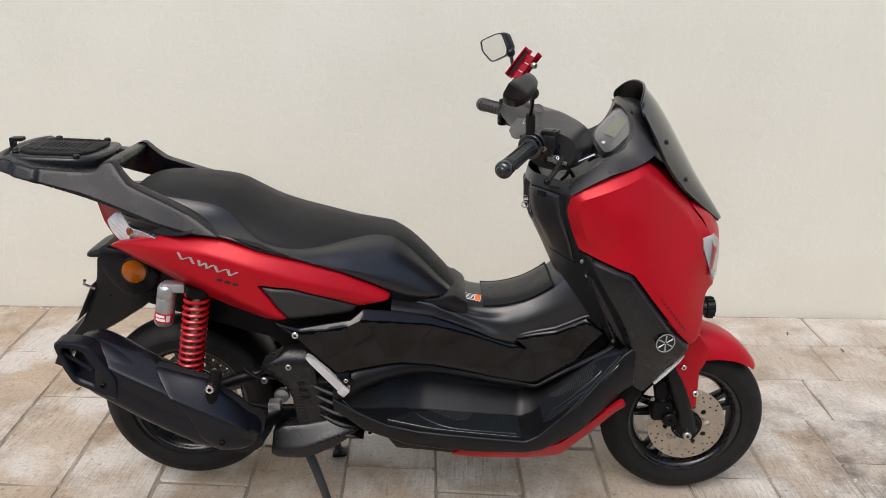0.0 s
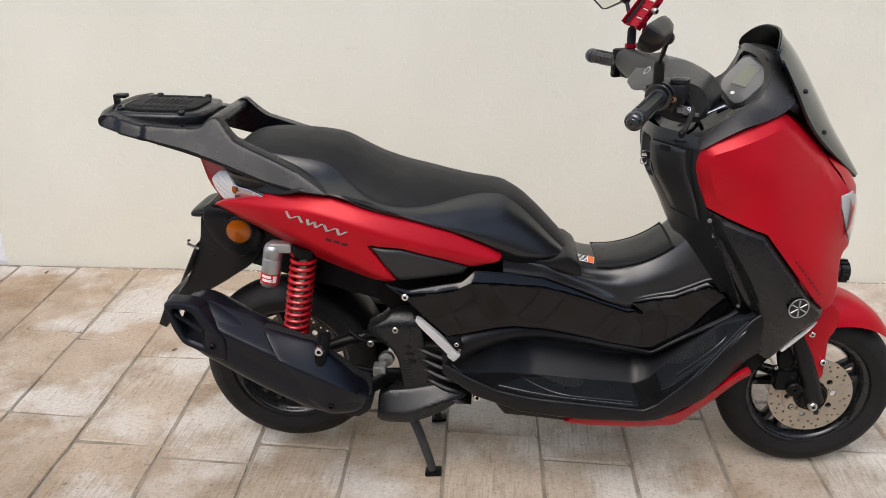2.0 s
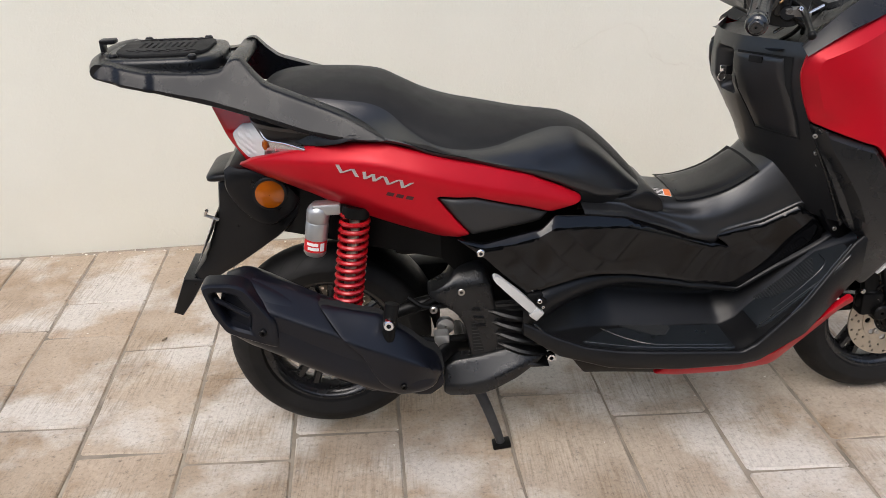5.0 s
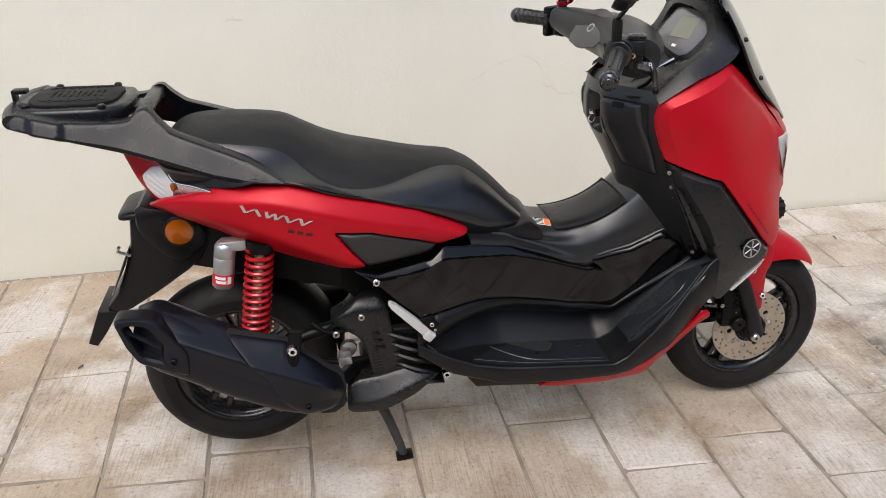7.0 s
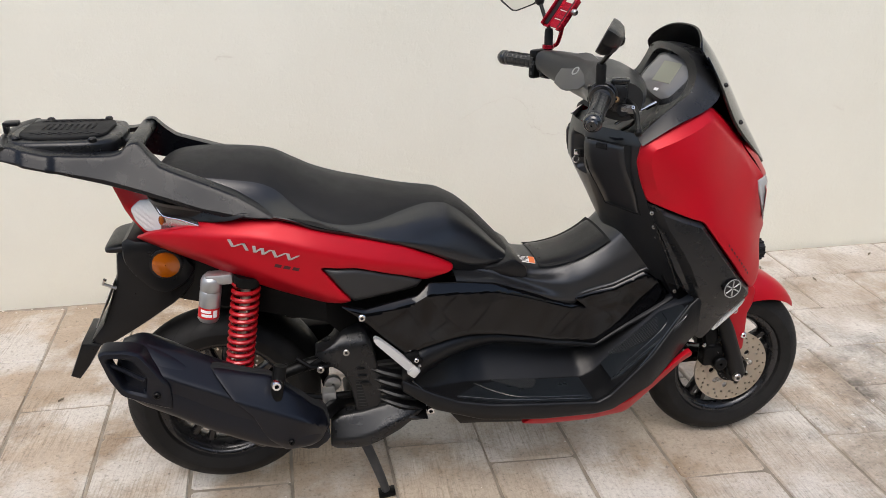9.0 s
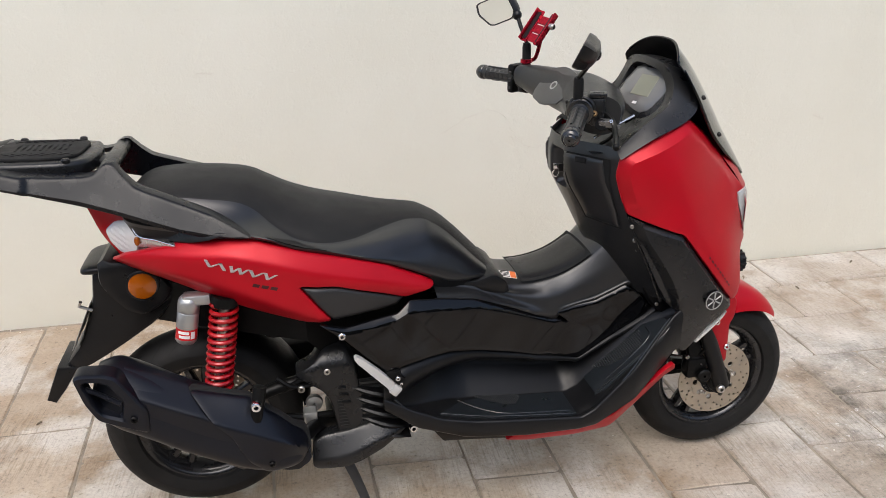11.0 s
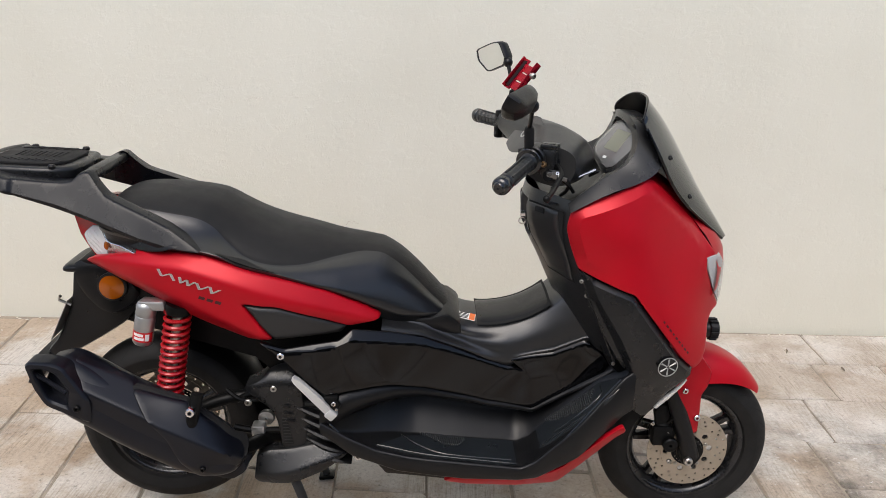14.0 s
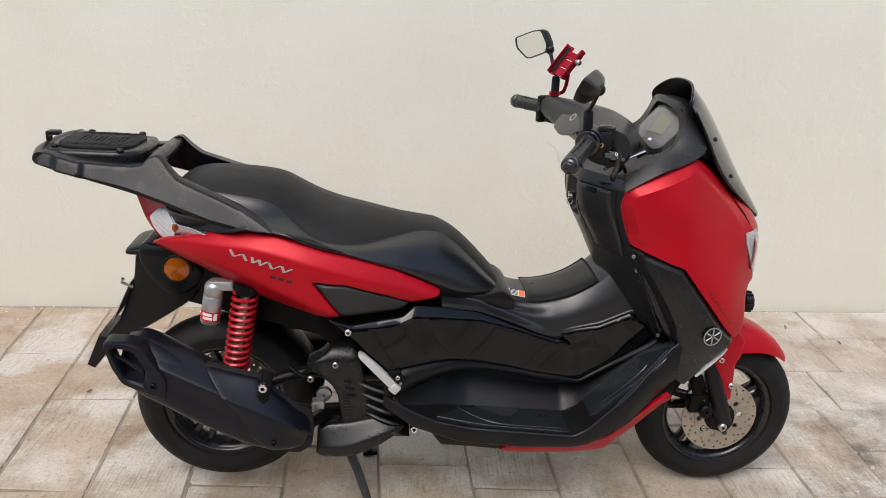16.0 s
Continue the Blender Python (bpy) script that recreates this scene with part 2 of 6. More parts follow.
def panel(pts, height, thick=0.012, edge=0.006, step=0.016, side=-1, soften=1, relief=None, rings=(), corner=0, lines=()):
    """A moulded body panel: the outline in x and z, laid on a surface of half widths, with rolled edges, a wall and a back."""
    loop = resample(corners(list(pts), corner) if corner else cut_corners(list(pts), soften), step)
    if area2(loop) < 0:
        loop.reverse()
    n = len(loop)
    flat = [Vector(p) for p in loop]
    ties = [(i, (i + 1) % n) for i in range(n)]
    for inset in (edge * 0.3, edge, *rings):
        last = -2
        for i in range(n):
            t = (flat[(i + 1) % n] - flat[i - 1]).normalized()
            p = flat[i] + Vector((-t.y, t.x)) * inset
            d, inside = gap_to(loop, p)
            if inside and d > inset * 0.93:
                if last == i - 1 and (flat[-1] - p).length < step * 1.6:
                    ties.append((len(flat) - 1, len(flat)))
                flat.append(p)
                last = i
    fold = []
    for line in lines:
        last = None
        for a, b in zip(line, line[1:]):
            m = max(1, int(math.hypot(b[0] - a[0], b[1] - a[1]) / step + .5))
            for j in range(m + (b == line[-1])):
                p = Vector((a[0] + (b[0] - a[0]) * j / m, a[1] + (b[1] - a[1]) * j / m))
                d, inside = gap_to(loop, p)
                if not inside or d < edge * 1.15:
                    last = None
                    continue
                if last is not None:
                    ties.append((last, len(flat)))
                last = len(flat)
                flat.append(p)
                fold.append(p)
    fold = np.array([tuple(p) for p in fold]) if fold else np.full((1, 2), 99.0)
    lo, hi = np.min(loop, axis=0), np.max(loop, axis=0)
    row, z = 0, lo[1]
    while z < hi[1]:
        x = lo[0] + (row % 2) * step / 2
        while x < hi[0]:
            d, inside = gap_to(loop, (x, z))
            if inside and d > edge + step * 0.5 and all(abs(d - r) > step * 0.3 for r in rings) and np.hypot(fold[:, 0] - x, fold[:, 1] - z).min() > step * .45:
                flat.append(Vector((x, z)))
            x += step
        z += step * 0.87
        row += 1
    vs, _, fs, *_ = delaunay_2d_cdt(flat, ties, [], 1, 1e-6)
    bm = bmesh.new()
    front, back = [], []
    for v in vs:
        d, _ = gap_to(loop, v)
        k = max(0.0, 1 - d / edge)
        h = height(v.x, v.y) - edge * (1 - math.sqrt(max(0.0, 1 - k * k))) + (relief(v.x, v.y, d) if relief else 0)
        front.append(bm.verts.new((v.x, side * h, v.y)))
        back.append(bm.verts.new((v.x, side * (height(v.x, v.y) - thick - edge), v.y)))
    count = {}
    for f in fs:
        bm.faces.new([front[i] for i in (f if side < 0 else reversed(f))])
        bm.faces.new([back[i] for i in (reversed(f) if side < 0 else f)])
        for i, j in zip(f, list(f[1:]) + [f[0]]):
            count[(i, j)] = 1
    for i, j in count:
        if (j, i) not in count:
            q = (front[j], front[i], back[i], back[j])
            bm.faces.new(q if side < 0 else q[::-1])
    return bm


def loft(rows, ring=False, caps=True):
    """A skin over rows of points, all of one length; ring closes each row."""
    bm = bmesh.new()
    vs = [[bm.verts.new(p) for p in r] for r in rows]
    n = len(rows[0])
    for a, b in zip(vs, vs[1:]):
        for i in range(n if ring else n - 1):
            j = (i + 1) % n
            bm.faces.new((a[i], a[j], b[j], b[i]))
    if ring and caps:
        bm.faces.new(vs[0][::-1])
        bm.faces.new(vs[-1])
    bmesh.ops.recalc_face_normals(bm, faces=bm.faces[:])
    return bm


def smooth_path(pts, n):
    """n points on a soft curve through pts (any dimension)."""
    p = np.array(pts, float)
    m = np.gradient(p, axis=0)
    out = []
    for u in np.linspace(0, len(p) - 1, n):
        i = min(int(u), len(p) - 2)
        t = u - i
        out.append((2 * t ** 3 - 3 * t ** 2 + 1) * p[i] + (t ** 3 - 2 * t ** 2 + t) * m[i] + (3 * t ** 2 - 2 * t ** 3) * p[i + 1] + (t ** 3 - t ** 2) * m[i + 1])
    return np.array(out)


def tube(pts, radius, n=12, smooth=0):
    """A round bar along pts; radius is one number or one for each point."""
    p = np.array(pts, float) if not smooth else smooth_path(pts, smooth)
    rad = [radius] * len(p) if isinstance(radius, (int, float)) else list(np.interp(np.linspace(0, 1, len(p)), np.linspace(0, 1, len(radius)), radius))
    rows, side = [], None
    for i in range(len(p)):
        t = Vector(p[min(i + 1, len(p) - 1)] - p[max(i - 1, 0)]).normalized()
        if side is None:
            side = t.orthogonal().normalized()
        side = (side - t * side.dot(t)).normalized()
        up = t.cross(side)
        rows.append([Vector(p[i]) + (side * math.cos(a) + up * math.sin(a)) * rad[i] for a in np.linspace(0, math.tau, n, endpoint=False)])
    return loft(rows, ring=True)


def lathe(profile, centre, axis=(0, 1, 0), n=64, closed=True):
    """Turns (radius, along) pairs round an axis through centre."""
    ax = Vector(axis).normalized()
    u = ax.orthogonal().normalized()
    v = ax.cross(u)
    c = Vector(centre)
    rows = [[c + ax * h + (u * math.cos(a) + v * math.sin(a)) * r for a in np.linspace(0, math.tau, n, endpoint=False)] for r, h in profile]
    if closed:
        rows.append(rows[0])
    bm = loft(rows, ring=True, caps=not closed)
    bmesh.ops.remove_doubles(bm, verts=bm.verts[:], dist=1e-6)
    bmesh.ops.recalc_face_normals(bm, faces=bm.faces[:])
    return bm


def join(*parts):
    bm = parts[0]
    for other in parts[1:]:
        me = bpy.data.meshes.new("piece")
        other.to_mesh(me)
        other.free()
        bm.from_mesh(me)
        bpy.data.meshes.remove(me)
    return bm


def moved(bm, m):
    bm.transform(m)
    return bm


def plate(pts, y0, y1, bevel=0.002, seg=2, soften=0, plane="xz"):
    """A flat plate with the outline pts, between y0 and y1, its rims rounded."""
    loop = cut_corners(list(pts), soften) if soften else list(pts)
    if area2(loop) < 0:
        loop.reverse()
    bm = bmesh.new()
    place = {"xz": lambda p, y: (p[0], y, p[1]), "xy": lambda p, y: (p[0], p[1], y)}[plane]
    a = [bm.verts.new(place(p, y0)) for p in loop]
    b = [bm.verts.new(place(p, y1)) for p in loop]
    bm.faces.new(a)
    bm.faces.new(b[::-1])
    for i in range(len(a)):
        j = (i + 1) % len(a)
        bm.faces.new((a[i], b[i], b[j], a[j]))
    bmesh.ops.recalc_face_normals(bm, faces=bm.faces[:])
    if bevel:
        rim = [e for e in bm.edges if len(e.link_faces) == 2 and e.calc_face_angle(0) > 0.9 and max(len(f.verts) for f in e.link_faces) == len(loop)]
        bmesh.ops.bevel(bm, geom=rim, offset=bevel, segments=seg, profile=0.5, affect="EDGES")
    return bm


def bolt(centre, r=0.006, axis=(0, -1, 0), tall=0.004):
    c, ax = Vector(centre), Vector(axis).normalized()
    return lathe([(r * 0.45, -0.004), (r, -0.004), (r, tall * 0.6), (r * 0.8, tall), (r * 0.42, tall), (r * 0.4, tall * 0.35)], c, ax, 12)


def ball(centre, size, n=16):
    bm = bmesh.new()
    bmesh.ops.create_uvsphere(bm, u_segments=n, v_segments=n // 2, radius=1.0, matrix=Matrix.LocRotScale(centre, None, size))
    return bm


# ---- helpers for meshes ----
def finish(ob, smooth=35.0):
    me = ob.data
    me.polygons.foreach_set("use_smooth", [True] * len(me.polygons))
    b = bmesh.new()
    b.from_mesh(me)
    for e in b.edges:
        e.smooth = len(e.link_faces) == 2 and e.calc_face_angle(3.0) < radians(smooth)
    b.to_mesh(me)
    b.free()
    return ob


def part(name, bm, mat, parent=None, label="", smooth=35.0):
    """Links a bmesh as one mesh object, under parent if there is one."""
    me = bpy.data.meshes.new(name)
    bm.normal_update()
    bm.to_mesh(me)
    bm.free()
    for m in mat if isinstance(mat, (list, tuple)) else (mat,):
        me.materials.append(m)
    ob = new(name, me)
    if parent:
        ob.parent = parent
    if label:
        tagged(ob, label)
    return finish(ob, smooth)


def box(x0, x1, y0, y1, z0, z1, bevel=0.0, seg=2):
    bm = bmesh.new()
    bmesh.ops.create_cube(bm, size=1.0, matrix=Matrix.LocRotScale(((x0 + x1) / 2, (y0 + y1) / 2, (z0 + z1) / 2), None, (x1 - x0, y1 - y0, z1 - z0)))
    if bevel:
        bmesh.ops.bevel(bm, geom=bm.edges[:], offset=bevel, segments=seg, profile=0.5, affect="EDGES")
    return bm


# ---- ground and walls ----
wall_paint = material("cream_wall_paint", (0.74, 0.69, 0.58), 0.7)
wv = coords(wall_paint)
broad = noise_tex(wall_paint, wv, 1.3, 4.0)
base_tone = ramp(wall_paint, broad, [(0.3, (0.70, 0.69, 0.60)), (0.7, (0.755, 0.75, 0.665))])
spots = ramp(wall_paint, noise_tex(wall_paint, wv, 34.0, 3.0, 0.7), [(0.70, grey(1.0)), (0.80, grey(0.90))])
wire(wall_paint, mix(wall_paint, "MULTIPLY", 1.0, base_tone, spots), bsdf(wall_paint).inputs["Base Color"])
trowel = noise_tex(wall_paint, wv, 7.0, 9.0, 0.66)
ridge = ramp(wall_paint, trowel, [(0.46, grey(0)), (0.52, grey(1)), (0.60, grey(0.75))])
smear = node(wall_paint, "Mapping", Rotation=(0, 0.5, 0), Scale=(1.0, 1.0, 2.4))
wire(wall_paint, wv, smear.inputs["Vector"])
flick = ramp(wall_paint, noise_tex(wall_paint, smear.outputs[0], 16.0, 7.0, 0.62), [(0.56, grey(0)), (0.60, grey(1))])
bump(wall_paint, noise_tex(wall_paint, wv, 60.0, 6.0, 0.7), 0.30, 0.004, bump(wall_paint, flick, 0.14, 0.005, bump(wall_paint, ridge, 0.17, 0.006)))

WALL_TURN = 2.4
WALL = pose(0, 3.70, 0, 0, 0, WALL_TURN)
wall = part("wall_back", box(-2.455, 9.0, 0.0, 0.25, -0.2, 4.0, 0.006), wall_paint)
wall.matrix_world = WALL
tagged(wall, "cream painted plaster wall with trowel marks and hairline cracks", "wall", kind="structure")

crack_dark = material("crack_shadow", (0.57, 0.53, 0.455), 0.9)


def crack(points, width):
    rng = random.Random(len(points))
    rows = []
    for x, z in smooth_path(points, len(points) * 7):
        w = width * rng.choice((.25, .5, .8, 1.2))
        jx, jz = rng.uniform(-.004, .004), rng.uniform(-.007, .007)
        rows.append([(x + jx, -.0012, z + jz - w), (x + jx, -.0020, z + jz), (x + jx, -.0012, z + jz + w)])
    ob = part("wall_crack", loft(rows), crack_dark, wall)
    return ob


crack([(.111, .699), (.201, .742), (.272, .774), (.332, .779), (.381, .753), (.415, .697), (.459, .630), (.510, .613), (.572, .615)], .0007)
crack([(.405, .672), (.425, .648), (.445, .655), (.462, .645)], .0005)
crack([(1.816, .685), (1.845, .668), (1.875, .657)], .0014)
crack([(-.837, .974), (-.80, .977), (-.765, .976)], .0016)
crack([(-.437, .462), (-.40, .464), (-.376, .458)], .0016)

stone = material("paver_stone", (0.5, 0.43, 0.35), 0.8)
pv = node(stone, "NewGeometry").outputs["Position"]
info = node(stone, "ObjectInfo").outputs["Random"]
tint = ramp(stone, info, [(0.0, (0.44, 0.385, 0.32)), (0.35, (0.49, 0.435, 0.37)), (0.7, (0.52, 0.470, 0.41)), (1.0, (0.47, 0.40, 0.325))])
blotch = ramp(stone, noise_tex(stone, pv, 4.2, 6.0, 0.55), [(0.32, (0.68, 0.62, 0.545)), (0.48, (0.91, 0.89, 0.865)), (0.70, (1.04, 1.04, 1.04))])
chalk = ramp(stone, noise_tex(stone, pv, 2.6, 6.0, 0.58), [(0.48, grey(0)), (0.60, grey(0.75))])
scuff = node(stone, "TexNoise", Scale=1.0, Detail=6.0, Roughness=0.7)
stretch = node(stone, "Mapping", Rotation=(0, 0, 0.9), Scale=(46, 12, 1))
wire(stone, pv, stretch.inputs["Vector"])
wire(stone, stretch.outputs[0], scuff.inputs["Vector"])
scratch = ramp(stone, scuff.outputs[0], [(0.55, grey(0)), (0.72, grey(0.55))])
pits = ramp(stone, noise_tex(stone, pv, 90.0, 7.0, 0.78), [(0.32, grey(0.46)), (0.45, grey(0.90)), (0.64, grey(1.10))])
c1 = mix(stone, "MULTIPLY", 0.85, tint, blotch)
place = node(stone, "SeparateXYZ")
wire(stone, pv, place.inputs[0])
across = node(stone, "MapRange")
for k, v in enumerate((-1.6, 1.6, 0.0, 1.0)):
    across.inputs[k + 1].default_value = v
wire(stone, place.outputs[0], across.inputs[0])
# paver tint runs from darker brown at low x to paler grey
x_tint = ramp(stone, across.outputs[0], [(0.0, (0.85, 0.775, 0.685)), (0.45, (0.89, 0.845, 0.79)), (1.0, (0.95, 0.955, 0.965))])
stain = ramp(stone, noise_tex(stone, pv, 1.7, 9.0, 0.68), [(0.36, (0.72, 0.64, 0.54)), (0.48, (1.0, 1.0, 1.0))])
c1 = mix(stone, "MULTIPLY", 1.0, mix(stone, "MULTIPLY", 1.0, c1, x_tint), stain)
c2 = mix(stone, "MIX", chalk, c1, (0.58, 0.555, 0.51))
c3 = mix(stone, "MIX", scratch, c2, (0.30, 0.27, 0.225))
# grey lichen and white lime specks on the stones that lie out in the weather
out_x, out_y = node(stone, "MapRange"), node(stone, "MapRange")
for n_, source, (v0, v1) in ((out_x, place.outputs[0], (0.75, 1.25)), (out_y, place.outputs[1], (3.15, 2.75))):
    n_.inputs[1].default_value, n_.inputs[2].default_value = v0, v1
    wire(stone, source, n_.inputs[0])
weather = mix(stone, "MULTIPLY", 1.0, out_x.outputs[0], out_y.outputs[0])
lichen = ramp(stone, noise_tex(stone, pv, 6.5, 12.0, 0.74), [(0.36, (0.36, 0.36, 0.36)), (0.50, (0.80, 0.80, 0.80)), (0.60, (1.0, 1.0, 1.0))])
lime = ramp(stone, noise_tex(stone, pv, 30.0, 8.0, 0.72), [(0.60, grey(0)), (0.66, grey(0.8))])
c4 = mix(stone, "MULTIPLY", weather, c3, lichen)
limed = mix(stone, "MULTIPLY", 1.0, weather, lime)
c5 = mix(stone, "MIX", limed, c4, (0.70, 0.69, 0.67))
rake = node(stone, "Mapping", Rotation=(0, 0, 0.06), Scale=(170, 9, 1))
wire(stone, pv, rake.inputs["Vector"])
raked = ramp(stone, noise_tex(stone, rake.outputs[0], 1.0, 5.0, 0.6), [(0.36, (0.72, 0.70, 0.67)), (0.52, (1.0, 1.0, 1.0)), (0.68, (1.07, 1.07, 1.07))])
patchy = ramp(stone, noise_tex(stone, pv, 3.1, 3.0), [(0.42, grey(0)), (0.60, grey(0.9))])
c5 = mix(stone, "MULTIPLY", patchy, c5, raked)
grit = ramp(stone, noise_tex(stone, pv, 42.0, 3.0, 0.6), [(0.27, grey(0.50)), (0.37, grey(1.0))])
c6 = mix(stone, "MULTIPLY", 0.8, mix(stone, "MULTIPLY", 0.8, c5, pits), grit)
wire(stone, c6, bsdf(stone).inputs["Base Color"])
bump(stone, noise_tex(stone, pv, 240.0, 4.0, 0.6), 0.40, 0.0016, bump(stone, noise_tex(stone, pv, 11.0, 8.0, 0.62), 0.45, 0.006))

joint = worn("joint_soil", (0.25, 0.215, 0.17), 0.95, 0.0, 0.0, 300.0, 0.8, 0.35, 0.0)
ground = part("ground", box(-300, 300, -300, 300, -0.3, -0.0055), joint)
tagged(ground, "sandy joints and earth under beige stone pavers", "ground", kind="structure")

# driveway and clad wall past the wall's end
drive_mat = worn("pale_grey_slab", (0.50, 0.50, 0.51), 0.45, 0.0, 0.0, 120.0, 0.2, 0.12, 0.1)
drive = part("driveway", box(-9.0, -2.40, 3.60, 9.0, -0.05, 0.015, 0.006), drive_mat)
tagged(drive, "pale grey smooth driveway slab", "driveway", kind="structure")
far_wall = part("wall_clad", box(-9.0, 3.0, 5.78, 6.0, -0.1, 4.0), joint)
tagged(far_wall, "wall clad in brown and beige stone strips", "wall", kind="structure")
strip_mat = material("strip_stone", (0.4, 0.33, 0.27), 0.7)
wire(strip_mat, ramp(strip_mat, node(strip_mat, "ObjectInfo").outputs["Random"], [(0.0, (0.20, 0.15, 0.12)), (0.4, (0.36, 0.29, 0.235)), (0.7, (0.50, 0.43, 0.36)), (1.0, (0.30, 0.25, 0.22))]), bsdf(strip_mat).inputs["Base Color"])
bump(strip_mat, noise_tex(strip_mat, coords(strip_mat), 40.0, 5.0), 0.6, 0.006)

# unseen hedge-high boundary added behind the camera; its dark colour tones reflections down
unseen_dark = worn("unseen_boundary_dark", (0.055, 0.065, 0.045), 0.9, 0.0, 0.0, 30.0, 0.5, 0.4, 0.0)
unseen_boundary = part("unseen_wall_opposite", box(-14.0, 14.0, -3.6, -3.3, -0.1, 2.7), unseen_dark)
tagged(unseen_boundary, "unseen dark boundary added behind the camera to shape reflections", "wall", kind="structure")
# unseen side wall, added out of view to close off the light
unseen_side = part("unseen_side_wall", box(11.0, 11.3, -3.3, 4.2, -0.1, 3.6), wall_paint)
tagged(unseen_side, "unseen cream side wall added out of view", "wall", kind="structure")


# ---- the scooter: x forwards, y to its left, z up ----
scooter = new("motor_scooter")
scooter.matrix_world = pose(0.0, 2.40, 0.0, 0, 0, 2.8)
tagged(scooter, "matte red and black motor scooter parked on its centre stand", "scooter")

rear_skin = skin([(-.92, .87, .06), (-.70, .83, .195), (-.64, .795, .248), (-.51, .754, .263), (-.446, .727, .275), (-.384, .631, .262),
                  (-.206, .659, .232), (-.13, .664, .176), (-.37, .80, .235), (-.55, .62, .22), (-.75, .70, .17), (-.82, .75, .12)])
gloss_skin = skin([(-.384, .631, .262), (-.374, .598, .262), (-.206, .64, .236), (-.1, .60, .20), (.216, .50, .115), (.3, .5, .11),
                   (-.27, .47, .255), (-.1, .47, .215), (.1, .45, .14), (.4, .54, .152), (0, .58, .175), (.36, .59, .128), (.30, .44, .138)], 0.03)
front_skin = skin([(.33, .80, .222), (.306, .957, .232), (.49, 1.025, .185), (.42, .90, .245), (.55, .587, .25), (.646, .554, .205),
                   (.67, .824, .135), (.715, .697, .10), (.45, .75, .262), (.475, .545, .223), (.55, .78, .215), (.62, .92, .12), (.55, .44, .178), (.60, .68, .222)])


def lowered(f, d):
    return lambda x, z: f(x, z) - d


RED_SIDE = [(-.867, .777), (-.832, .798), (-.754, .818), (-.717, .828), (-.682, .838), (-.560, .838), (-.501, .820), (-.439, .799), (-.353, .775), (-.265, .744), (-.183, .700),
            (-.142, .674), (-.146, .665), (-.217, .657), (-.273, .682), (-.379, .720), (-.461, .729), (-.433, .689), (-.392, .636), (-.446, .631), (-.481, .638), (-.557, .660),
            (-.641, .689), (-.713, .721), (-.779, .742), (-.835, .758)]
INSERT = [(-.456, .7245), (-.379, .7165), (-.273, .679), (-.222, .657), (-.237, .639), (-.265, .636), (-.388, .633), (-.430, .688)]
flank_skin = strakes([
    [(-.88, .772, .090), (-.78, .735, .132), (-.64, .680, .182), (-.50, .632, .214), (-.39, .615, .232), (-.14, .600, .160)],
    [(-.86, .782, .132), (-.777, .766, .178), (-.688, .750, .219), (-.606, .726, .243), (-.524, .690, .255), (-.44, .652, .259), (-.39, .640, .258), (-.14, .630, .180)],
    [(-.86, .800, .140), (-.718, .808, .216), (-.602, .808, .254), (-.522, .790, .266), (-.441, .766, .268), (-.311, .722, .250), (-.186, .678, .209), (-.14, .662, .186)],
    [(-.86, .850, .095), (-.70, .850, .176), (-.56, .852, .214), (-.439, .820, .228), (-.353, .792, .222), (-.265, .758, .206), (-.183, .712, .178), (-.14, .684, .162)]], .009)
GLOSS = [(-.423, .634), (-.366, .614), (-.241, .627), (-.209, .651), (-.130, .638), (-.039, .616), (.040, .580), (.130, .536), (.223, .501),
         (.178, .538), (.293, .555), (.373, .596), (.411, .571), (.435, .542), (.432, .513), (.344, .456), (.250, .398), (.131, .424), (.048, .453),
         (-.033, .482), (-.110, .501), (-.155, .502), (-.227, .495), (-.270, .485), (-.327, .542), (-.362, .581), (-.402, .616)]
RED_FRONT = [(.463, 1.027), (.490, 1.024), (.543, .980), (.614, .918), (.653, .867), (.683, .828), (.657, .825), (.653, .801), (.681, .736),
             (.707, .694), (.680, .685), (.668, .665), (.662, .598), (.650, .571), (.628, .561), (.583, .607), (.505, .703), (.453, .768), (.430, .774),
             (.373, .796), (.322, .817), (.298, .880), (.288, .916), (.295, .955), (.309, .969), (.440, 1.015)]
LEG_SHIELD = [(.324, .813), (.368, .794), (.408, .780), (.452, .766), (.503, .700), (.581, .604), (.632, .558), (.613, .535), (.577, .496), (.550, .427),
              (.532, .400), (.462, .455), (.482, .493), (.480, .539), (.448, .569), (.404, .640), (.343, .769)]


def shield_chamfer(x, z, d):
    return -0.018 * max(0.0, 1 - d / 0.026) * min(1.0, max(0.0, (z - 0.80) / 0.05)) * min(1.0, max(0.0, (0.68 - x) / 0.05))


def shield_fold(x, z, d):
    """The rear strip of the leg shield turns inwards along a slanted fold."""
    fold = float(np.interp(z, (.44, .583, .655, .754, .809), (.500, .468, .432, .370, .345)))
    return -.9 * max(0.0, fold - x) - .012 * max(0.0, 1 - d / .012) * (1 if z > .55 and x > .36 else 0)


BEVEL = [(-.415, .627), (-.366, .606), (-.300, .606), (-.250, .612), (-.212, .628), (-.170, .622), (-.130, .615), (-.080, .606), (-.039, .598), (.040, .566), (.130, .526), (.205, .497)]
BEVEL_FRONT = [(.195, .530), (.240, .538), (.293, .546), (.373, .585)]


def cover_bevel(x, z, d):
    """The upper border of the gloss cover leans inwards as a bevel, broadest over the hump."""
    line = BEVEL_FRONT if x > .19 else BEVEL
    return -.66 * max(0.0, z - float(np.interp(x, *zip(*line))))


